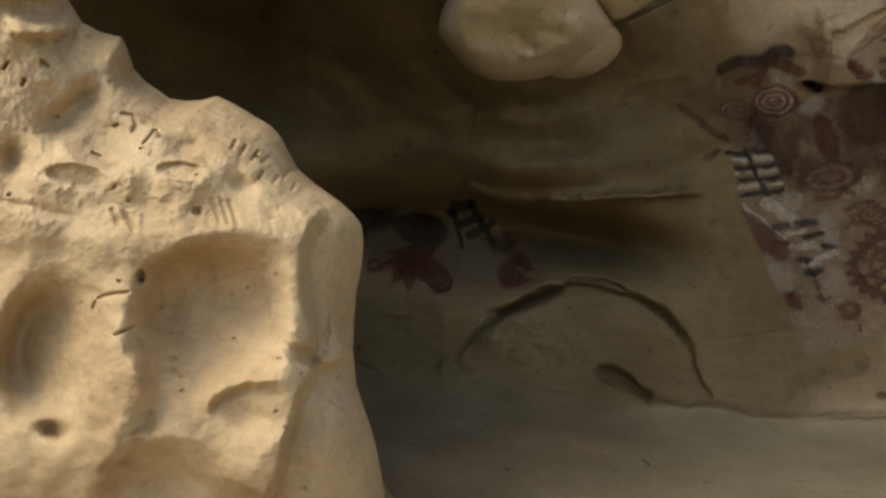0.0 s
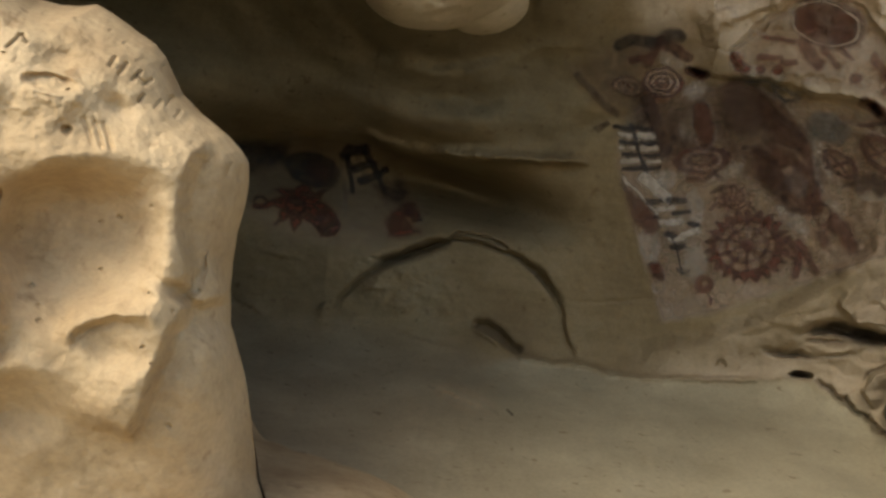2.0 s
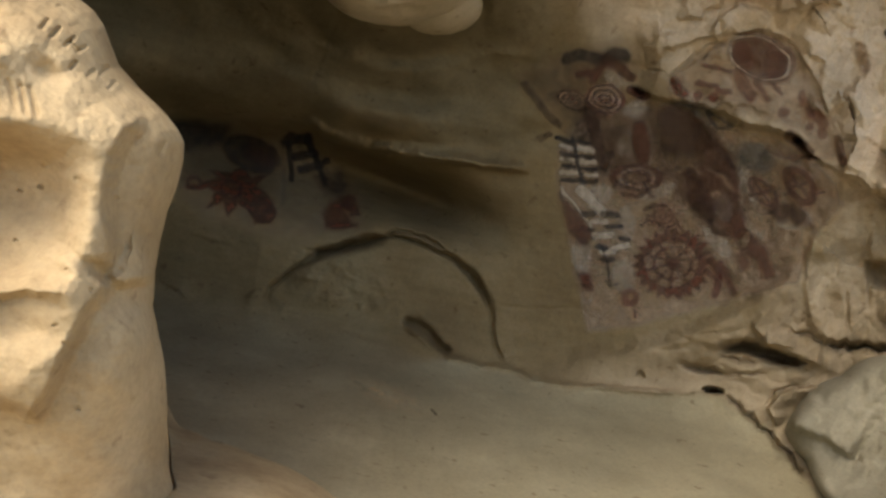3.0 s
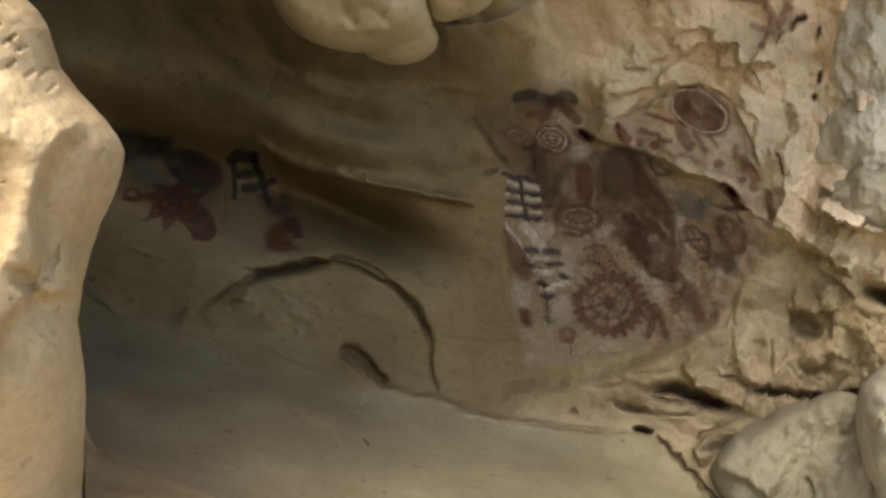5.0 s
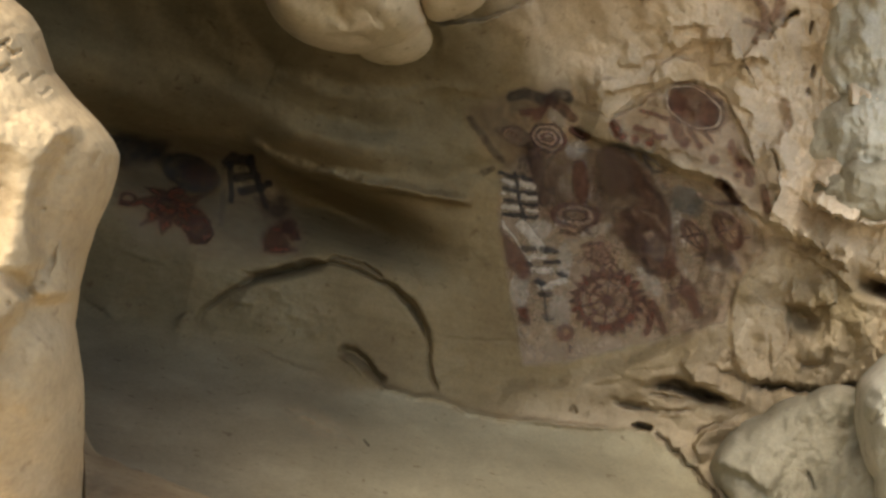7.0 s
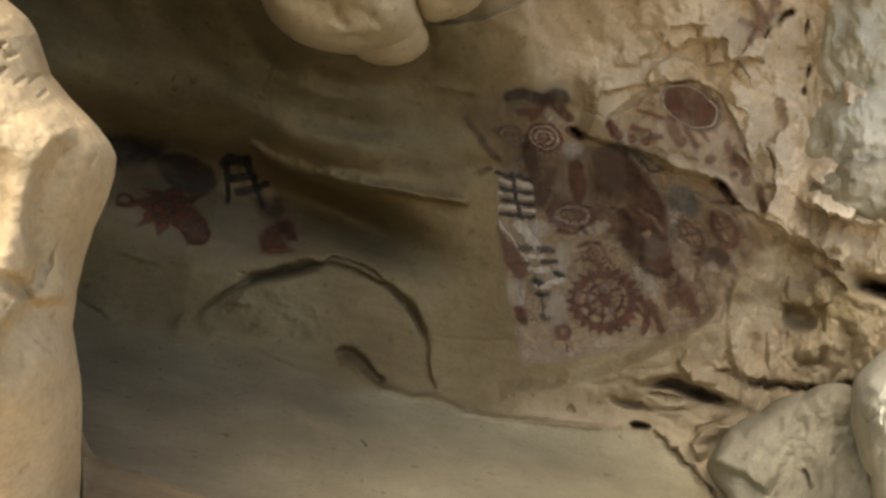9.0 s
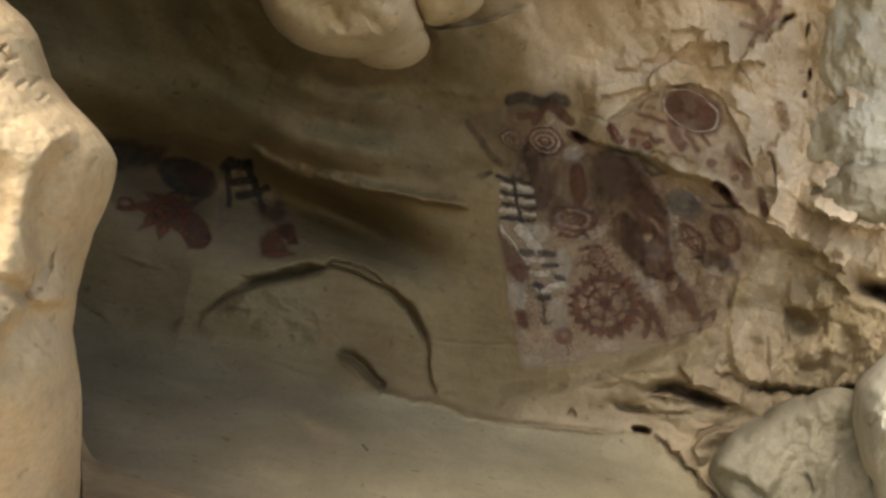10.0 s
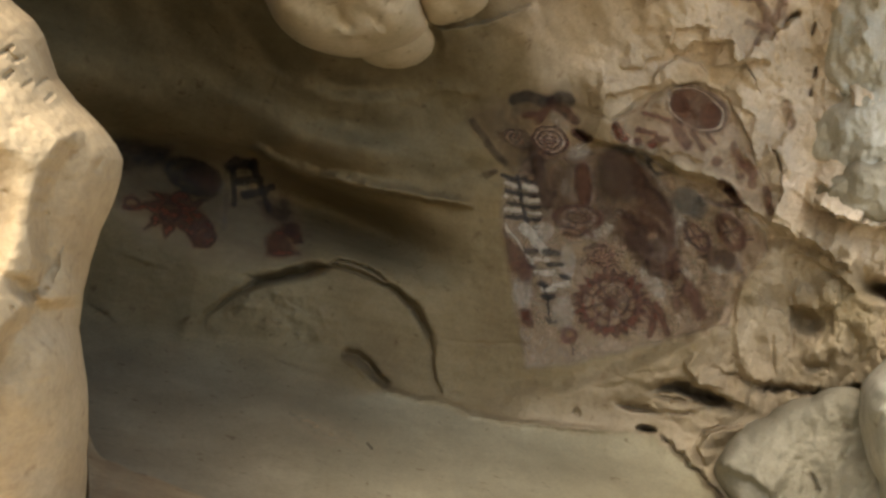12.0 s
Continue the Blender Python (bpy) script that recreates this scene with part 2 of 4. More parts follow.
    h += groove(u, v, [(0.611, -0.177), (0.652, -0.150), (0.792, -0.158), (0.884, -0.183), (0.928, -0.210)], 0.06, 0.007, 0.08)
    h += ledge(u, v, [(0.608, -0.165), (0.649, -0.139), (0.789, -0.146), (0.887, -0.171), (0.942, -0.201)], 0.02, 0.07, 0.006)
    h += groove(u, v, [(0.198, -0.323), (0.267, -0.314), (0.332, -0.306)], 0.04, 0.008, 0.3)
    h += groove(u, v, [(0.983, -0.022), (1.079, -0.154), (1.162, -0.254)], 0.016, 0.014, 0.4)
    h += groove(u, v, [(1.262, -0.459), (1.479, -0.452), (1.716, -0.417), (1.788, -0.417)], 0.010, 0.008, 0.2)
    h += bump_at(u, v, (0.687, -0.474), 0.42, 0.25, 0.05, -8)
    # chips and flakes on the slab's worn shoulder
    for line, high, reach in (
        ([(0.247, -0.415), (0.348, -0.400), (0.402, -0.366), (0.444, -0.404), (0.548, -0.442), (0.710, -0.446)], -0.020, 0.10),
        ([(0.160, -0.511), (0.236, -0.463), (0.307, -0.466), (0.327, -0.502)], 0.030, 0.05),
        ([(0.306, -0.495), (0.408, -0.515), (0.482, -0.519)], -0.018, 0.05),
        ([(0.500, -0.544), (0.575, -0.560)], -0.022, 0.04),
        ([(0.102, -0.584), (0.167, -0.600), (0.211, -0.615)], -0.022, 0.05),
        ([(-0.066, -0.611), (-0.009, -0.578), (0.039, -0.535)], -0.030, 0.07),
        ([(0.248, -0.659), (0.390, -0.680), (0.601, -0.731), (0.788, -0.772)], -0.030, 0.16),
        ([(1.354, -0.758), (1.412, -0.724), (1.503, -0.735)], -0.020, 0.05),
        ([(-0.389, -0.320), (-0.239, -0.338), (-0.083, -0.361)], 0.018, 0.08),
        ([(-0.457, -0.558), (-0.352, -0.603), (-0.277, -0.669)], 0.030, 0.10),
    ):
        h += ledge(u, v, line, high, reach, 0.008, 0.5, 0.015)
    # lifted edge of the floor sheet
    h += ledge(u, v, FLAKE[:5], -0.08, 0.14, 0.010, 0.35)
    h += ledge(u, v, FLAKE[3:], -0.025, 0.20, 0.014, 0.10)
    h += groove(u, v, [(0.766, -0.606), (0.854, -0.617), (0.927, -0.665), (0.997, -0.727), (1.063, -0.762)], 0.12, 0.024, 0.12)
    h -= groove(u, v, FLAKE[:12], 0.042, 0.016, 0.05)
    h += groove(u, v, FLAKE[13:], 0.08, 0.014, 0.1, 0.02)
    h += bump_at(u, v, (0.763, -0.982), 0.18, 0.05, 0.05, -25)
    h += bump_at(u, v, (-0.116, -1.473), 0.55, 0.28, 0.22, -20)
    # plates over the painted hollow
    h += ledge(u, v, SHELF, 0.055, 0.30, 0.012, 0.08)
    h += ledge(u, v, PLATE, 0.04, 0.25, 0.01, 0.05)
    h += bump_at(u, v, (2.159, 0.311), 0.55, 0.5, -0.10)
    for line, high in (
        ([(1.861, 0.982), (1.847, 1.063), (1.893, 1.117), (1.972, 1.168)], 0.015),
        ([(1.922, 1.013), (1.976, 1.096), (2.162, 1.165), (2.320, 1.254)], 0.018),
        ([(1.993, 1.275), (2.159, 1.320), (2.271, 1.431), (2.339, 1.584), (2.461, 1.645), (2.642, 1.691)], 0.04),
        ([(2.202, 1.239), (2.278, 1.331), (2.411, 1.448), (2.539, 1.447), (2.667, 1.381)], -0.03),
        ([(2.355, 1.424), (2.463, 1.562), (2.703, 1.634), (2.833, 1.648)], 0.04),
        ([(2.626, 1.446), (2.860, 1.556), (3.095, 1.623)], 0.05),
        ([(2.723, 1.718), (2.853, 1.582), (3.099, 1.843), (3.211, 1.977)], -0.05),
    ) + (
        ([(3.198, 1.121), (3.322, 1.025), (3.363, 0.812), (3.332, 0.674)], 0.06),
        ([(3.523, 0.844), (3.758, 0.814), (4.080, 0.786), (4.447, 0.839)], 0.10),
        ([(3.301, 0.619), (3.476, 0.596), (3.730, 0.578)], 0.06),
        ([(3.584, 0.564), (3.840, 0.552), (4.133, 0.451)], 0.06),
        ([(3.741, 1.527), (3.949, 1.534), (4.190, 1.631)], 0.06),
        ([(3.608, 0.160), (3.810, 0.153), (4.098, 0.224)], 0.05),
        ([(2.071, 1.636), (2.201, 1.749), (2.334, 1.865)], 0.05),
    ):
        h += ledge(u, v, line, high * 1.25, 0.20, 0.009, 0.12, 0.022)
    # thin flakes, ribs and undercut lobes of the weathered rock above and beside the paintings
    for line, high, reach in (
        ([(1.872, 0.972), (1.851, 1.078), (1.930, 1.152), (2.042, 1.199)], -0.030, 0.08),
        ([(1.932, 1.003), (1.984, 1.098), (2.126, 1.151), (2.284, 1.240), (2.417, 1.311)], 0.030, 0.10),
        ([(1.828, 0.965), (1.962, 0.951), (2.052, 0.964), (2.219, 1.107), (2.389, 1.234)], -0.030, 0.10),
        ([(2.052, 0.964), (2.085, 0.899), (2.135, 0.859)], 0.020, 0.06),
        ([(2.345, 0.876), (2.487, 0.887), (2.658, 0.884), (2.756, 0.875)], 0.018, 0.06),
        ([(2.436, 0.773), (2.684, 0.792), (2.831, 0.816), (3.000, 0.776), (3.078, 0.697)], 0.045, 0.08),
        ([(2.713, 0.693), (2.832, 0.659), (2.990, 0.654), (3.114, 0.699)], -0.030, 0.08),
        ([(2.968, 1.068), (3.134, 0.975), (3.292, 0.794), (3.379, 0.696)], -0.030, 0.06),
        ([(3.161, 1.136), (3.268, 1.062), (3.350, 0.950), (3.359, 0.826)], -0.045, 0.10),
        ([(2.915, 1.248), (2.971, 1.276), (3.037, 1.269)], 0.020, 0.05),
        ([(2.552, 1.584), (2.641, 1.620), (2.715, 1.623)], 0.035, 0.08),
        ([(2.726, 1.556), (2.820, 1.539), (2.881, 1.580), (2.997, 1.591), (3.059, 1.633)], 0.050, 0.10),
    ) + (
        ([(3.765, 1.534), (3.858, 1.523), (3.952, 1.558), (4.084, 1.533)], 0.070, 0.14),
        ([(3.587, 1.011), (3.743, 0.964), (3.836, 1.060), (3.941, 1.025), (4.248, 1.111)], 0.090, 0.18),
        ([(3.636, 0.849), (3.810, 0.815), (3.979, 0.773), (4.079, 0.824), (4.129, 0.939)], 0.100, 0.18),
        ([(3.273, 0.634), (3.424, 0.640), (3.572, 0.606), (3.730, 0.578), (3.950, 0.530)], 0.060, 0.14),
        ([(3.509, 0.490), (3.711, 0.478), (3.985, 0.420), (4.231, 0.313)], 0.045, 0.12),
        ([(3.670, 1.262), (3.751, 1.330), (3.856, 1.329)], -0.030, 0.08),
    ):
        h += ledge(u, v, line, high * 1.2, reach * 1.3, 0.010, 0.15, 0.018)
    h += pit(u, v, (3.806, 0.068), 0.17, 0.10, 0.09, -10, 0.45, 0.2) + bump_at(u, v, (3.939, -0.133), 0.14, 0.10, 0.05, -20)
    h += groove(u, v, [(3.775, -0.191), (3.927, -0.228), (4.070, -0.189), (4.095, -0.067)], 0.04, 0.022, 0.35)
    h += groove(u, v, [(3.088, 1.847), (3.141, 1.923), (3.226, 1.993)], 0.06, 0.022, 0.3)
    h += groove(u, v, [(3.505, 1.858), (3.512, 1.996), (3.601, 1.942), (3.684, 1.839)], 0.03, 0.016, 0.3)
    h += groove(u, v, [(3.539, -0.012), (3.578, -0.194), (3.661, -0.370)], 0.02, 0.016, 0.3)
    for line, deep in (
        ([(2.805, -0.481), (2.902, -0.516), (3.000, -0.523), (3.166, -0.541), (3.343, -0.552)], 0.07),
        ([(2.688, -0.577), (2.861, -0.586), (3.034, -0.583)], 0.05), ([(2.800, -0.674), (2.953, -0.666), (3.093, -0.632)], 0.04),
        ([(2.513, -0.659), (2.629, -0.663), (2.749, -0.642)], 0.04), ([(2.202, -0.741), (2.244, -0.752)], 0.04),
        ([(3.105, -0.361), (3.287, -0.361), (3.490, -0.411)], 0.04), ([(3.138, -0.852), (3.179, -0.745), (3.381, -0.681)], 0.03),
    ):
        h += groove(u, v, line, deep, 0.014, 0.3, 0.02)
    # foot of the painted wall: a soft fold, then broken shelves
    h += ledge(u, v, [(1.676, -0.677), (2.099, -0.611), (2.521, -0.424), (2.882, -0.204), (3.195, 0.109)], -0.09, 0.28, 0.06, 0.1)
    h += groove(u, v, [(2.642, -0.562), (2.877, -0.491), (3.110, -0.535), (3.388, -0.546)], 0.26, 0.030, 0.35)
    h += groove(u, v, [(2.421, -0.648), (2.589, -0.668), (2.845, -0.681)], 0.08, 0.016, 0.3)
    h += groove(u, v, [(3.395, -0.411), (3.777, -0.398), (4.180, -0.376), (4.580, -0.268)], 0.11, 0.024, 0.25, 0.025)
    h += ledge(u, v, [(2.880, -0.347), (3.045, -0.465), (3.272, -0.467)], 0.06, 0.12, 0.012)
    q = oval(u, v, (2.964, -0.567), 0.62, 0.20, -3)
    h += 0.07 * np.exp(-q ** 4) * np.abs(fbm(u, v * 2.4, 2.2, 3, 0.4, 6.0))
    q = oval(u, v, (3.958, 0.337), 0.75, 0.50, 0)
    h += 0.06 * np.exp(-q ** 4) * np.abs(fbm(u, v * 1.8, 1.6, 3, 0.38, 9.0))
    h += bump_at(u, v, (4.477, 0.402), 0.20, 0.055, -0.35)
    q = oval(u, v, (2.569, 1.492), 0.8, 0.42, 0)
    h += 0.045 * np.exp(-q ** 4) * np.abs(fbm(u * 1.2, v * 1.8, 2.0, 4, 0.45, 2.0))
    h += ledge(u, v, [(2.986, -0.445), (3.146, -0.504), (3.339, -0.538), (3.480, -0.540)], 0.10, 0.10, 0.008, 0.1)
    h += groove(u, v, [(3.580, 0.336), (3.677, 0.128), (3.747, -0.165)], 0.03, 0.02, 0.3)
    h += ledge(u, v, [(3.271, 0.324), (3.200, 0.220), (3.192, 0.090), (3.230, -0.105), (3.314, -0.294), (3.460, -0.393), (3.775, -0.390)], 0.06, 0.40, 0.030, 0.2)
    h += ledge(u, v, [(3.608, -0.650), (3.427, -0.682), (3.227, -0.753), (3.147, -0.851), (3.229, -0.980)], 0.09, 0.12, 0.010, 0.12)
    q = oval(u, v, (0.425, -0.466), 0.35, 0.15, -10)
    h += 0.05 * np.exp(-q ** 4) * fbm(u, v, 4.5, 4, 0.5, 1.0)
    # holes
    for c, rx, ry, deep, turn in (
        ((2.726, -0.787), 0.085, 0.024, 0.20, -2),
        ((1.866, 0.824), 0.055, 0.025, 0.10, -15),
        ((3.342, 1.917), 0.018, 0.05, 0.05, 0),
        ((3.435, 1.647), 0.02, 0.05, 0.06, 0),
        ((3.430, 1.518), 0.02, 0.03, 0.04, 0),
        ((3.172, 1.949), 0.05, 0.02, 0.06, 35),
        ((2.965, 0.768), 0.06, 0.03, 0.07, -35),
    ):
        h += pit(u, v, c, rx, ry, deep, turn, 0.6, 0.3)
    return h * seen


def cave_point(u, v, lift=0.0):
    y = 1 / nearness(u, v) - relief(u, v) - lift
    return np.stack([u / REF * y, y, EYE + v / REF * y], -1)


def mesh_from(name, verts, faces, material, uneven=None):
    me = bpy.data.meshes.new(name)
    me.vertices.add(len(verts))
    me.vertices.foreach_set("co", np.ascontiguousarray(verts, np.float32).ravel())
    faces = np.ascontiguousarray(faces, np.int32)
    n = faces.shape[1]
    me.loops.add(faces.size)
    me.loops.foreach_set("vertex_index", faces.ravel())
    me.polygons.add(len(faces))
    me.polygons.foreach_set("loop_start", np.arange(0, faces.size, n, dtype=np.int32))
    me.polygons.foreach_set("use_smooth", np.ones(len(faces), bool))
    me.update(calc_edges=True)
    me.validate()
    me.materials.append(material)
    return me


def quads(rows, cols, wrap=False):
    i = np.arange(rows * cols).reshape(rows, cols)
    j = np.concatenate([i, i[:, :1]], 1) if wrap else i
    return np.stack([j[:-1, :-1], j[:-1, 1:], j[1:, 1:], j[1:, :-1]], -1).reshape(-1, 4)


def used_only(verts, faces):
    keep, inverse = np.unique(faces, return_inverse=True)
    return verts[keep], inverse.reshape(faces.shape), keep


def spread(lo, hi, step, far):
    inner = np.arange(lo, hi, step)
    out = [step]
    while sum(out) < far:
        out.append(out[-1] * 1.12)
    grow = np.cumsum(out)
    return np.concatenate([lo - grow[::-1], inner, inner[-1] + grow])


def pale_lit(u, v):
    """Paler, weathered rock beyond the painted hollow, with the stronger daylight near the mouth put into its colour.
    """
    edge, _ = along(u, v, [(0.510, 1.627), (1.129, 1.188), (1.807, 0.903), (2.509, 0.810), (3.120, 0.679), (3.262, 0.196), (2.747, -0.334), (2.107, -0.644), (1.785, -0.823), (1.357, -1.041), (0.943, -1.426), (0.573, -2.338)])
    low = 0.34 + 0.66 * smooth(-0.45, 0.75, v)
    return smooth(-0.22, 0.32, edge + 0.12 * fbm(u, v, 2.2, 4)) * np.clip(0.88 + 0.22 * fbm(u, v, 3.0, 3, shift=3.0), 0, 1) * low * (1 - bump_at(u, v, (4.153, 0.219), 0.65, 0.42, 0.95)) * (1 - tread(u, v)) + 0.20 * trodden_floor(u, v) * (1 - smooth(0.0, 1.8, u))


def trodden_floor(u, v):
    """Worn rock of the floor, below its lifted edge."""
    edge, _ = along(u, v, [(-1.906, -0.762), (-0.480, -0.668), (0.071, -0.702), (0.492, -0.758), (0.914, -0.794), *FLAKE[3:], (4.759, -1.881), (5.746, -3.152)])
    sharp = smooth(0.6, 1.0, u)
    return smooth(-0.14 + 0.12 * sharp, 0.20 - 0.15 * sharp, -edge + 0.03 * fbm(u, v, 4.0, 3))


def tread(u, v):
    """The grey of the trodden floor, browner towards the back of the cave."""
    return trodden_floor(u, v) * (0.4 + 0.6 * smooth(0.0, 1.8, u))


def roof_shade(u, v):
    """The roof's shade put into its colour, fading out towards the daylight and the painted wall."""
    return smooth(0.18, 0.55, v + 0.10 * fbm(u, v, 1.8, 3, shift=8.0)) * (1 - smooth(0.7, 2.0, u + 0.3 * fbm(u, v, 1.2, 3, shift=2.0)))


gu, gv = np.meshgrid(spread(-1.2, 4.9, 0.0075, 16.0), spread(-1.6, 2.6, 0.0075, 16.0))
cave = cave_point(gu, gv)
faces = quads(*gu.shape)
fu, fv = gu.ravel()[faces].mean(1), gv.ravel()[faces].mean(1)
is_floor = -fv / REF / 0.95 > np.maximum(1.0 * nearness(fu, fv) - 0.012, 0.20)
is_roof = ((fv > 0.32) & (fu < 1.2)) | (fv > 1.15)
cave_flat = cave.reshape(-1, 3)
fy = cave_flat[faces, 1].mean(1)
within = (fv < 0.5) | (fy > 1.05 + 0.15 * fbm(fu * 0.3, fv * 0.3, 2.0, 3))
tu, tv = np.gradient(cave, axis=1), np.gradient(cave, axis=0)
normals = np.cross(tu, tv).reshape(-1, 3)
normals /= np.linalg.norm(normals, axis=1)[:, None]
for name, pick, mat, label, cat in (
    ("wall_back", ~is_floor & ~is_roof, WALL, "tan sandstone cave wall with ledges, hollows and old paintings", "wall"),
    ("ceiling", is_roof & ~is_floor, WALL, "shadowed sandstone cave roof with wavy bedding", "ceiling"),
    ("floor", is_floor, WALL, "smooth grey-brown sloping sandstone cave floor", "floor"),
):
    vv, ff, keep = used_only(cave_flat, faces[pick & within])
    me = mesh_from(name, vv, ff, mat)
    me.normals_split_custom_set_from_vertices(normals[keep].tolist())
    at = me.attributes.new("pale_lit", "FLOAT", "POINT")
    at.data.foreach_set("value", pale_lit(gu.ravel()[keep], gv.ravel()[keep]).astype(np.float32))
    at = me.attributes.new("tread", "FLOAT", "POINT")
    at.data.foreach_set("value", tread(gu.ravel()[keep], gv.ravel()[keep]).astype(np.float32))
    at = me.attributes.new("roof_shade", "FLOAT", "POINT")
    at.data.foreach_set("value", roof_shade(gu.ravel()[keep], gv.ravel()[keep]).astype(np.float32))
    tagged(new(name, me), label, cat, kind="structure")


# ---- loose and standing rocks ----
def lump(name, centre, outline, front, bulge, back, material, label, category="rock", shape=None, detail=(60, 140), flat=3.0, rough=0.02, soften=3, group="", face=None):
    """A rounded body of rock with the given outline seen from the camera's first place: front is its nearest distance,
    bulge and back how it rounds away.
    """
    pts = np.array(outline, float) - centre
    ang = np.arctan2(pts[:, 1], pts[:, 0])
    rad = np.hypot(pts[:, 0], pts[:, 1])
    order = np.argsort(ang)
    ang, rad = ang[order], rad[order]
    nr, nt = detail
    th = np.linspace(-np.pi, np.pi, nt, endpoint=False)
    if face:
        lo, hi = radians(face[0]), radians(face[1])
        many = int(nt * 0.85)
        rest = np.linspace(hi, lo + 2 * np.pi, nt - many, endpoint=False)
        th = np.concatenate([np.linspace(lo, hi, many, endpoint=False), rest])
    r = np.interp(th, np.concatenate([ang - 2 * np.pi, ang, ang + 2 * np.pi, ang + 4 * np.pi]), np.tile(rad, 4))
    for _ in range(soften):
        r = 0.25 * np.roll(r, 1) + 0.5 * r + 0.25 * np.roll(r, -1)
    rho = 1 - (1 - np.linspace(0.0, 1.0, nr)) ** 1.35
    back_rho = np.cos(np.linspace(0, np.pi / 2, max(8, nr // 5)))[1:]
    rr = np.concatenate([rho, back_rho])
    behind = np.concatenate([np.zeros(nr), np.ones(len(back_rho))])
    u = centre[0] + rr[:, None] * (r * np.cos(th))
    v = centre[1] + rr[:, None] * (r * np.sin(th))
    even = np.linspace(-np.pi, np.pi, 720, endpoint=False)
    wide = np.interp(even, np.concatenate([ang - 2 * np.pi, ang, ang + 2 * np.pi]), np.tile(rad, 3))
    for _ in range(260):
        wide = 0.25 * np.roll(wide, 1) + 0.5 * wide + 0.25 * np.roll(wide, -1)
    broad = np.interp(th, np.concatenate([even - 2 * np.pi, even, even + 2 * np.pi]), np.tile(wide, 3))
    q = np.minimum(rr, 1)[:, None]
    near_rim = smooth(0.80, 1.0, q)
    q = np.where(behind[:, None] > 0, q, np.minimum(q * r / broad, 1) * (1 - near_rim) + q * near_rim)
    round_off = np.sqrt(np.maximum(0, 1 - q ** flat))
    if front is None:
        y = 1 / nearness(u, v) + 0.05 - bulge * round_off
        y = np.where(behind[:, None] > 0, 1 / nearness(u, v) + 0.05 + back * np.sqrt(np.maximum(0, 1 - q * q)), y)
    else:
        y = front + bulge * (1 - round_off)
        y = np.where(behind[:, None] > 0, front + bulge + back * np.sqrt(np.maximum(0, 1 - q * q)), y)
    h = rough * fbm(u, v, 2.4, 4, 0.45, centre[0] * 3) * (1 - 0.8 * q ** 6)
    if shape:
        h = h + shape(u, v)
    y = y - np.where(behind[:, None] > 0, 0, h)
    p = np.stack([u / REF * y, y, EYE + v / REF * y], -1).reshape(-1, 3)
    me = mesh_from(name, p, quads(len(rr), nt, True), material)
    ob = tagged(new(name, me), label, category, group=group)
    return ob


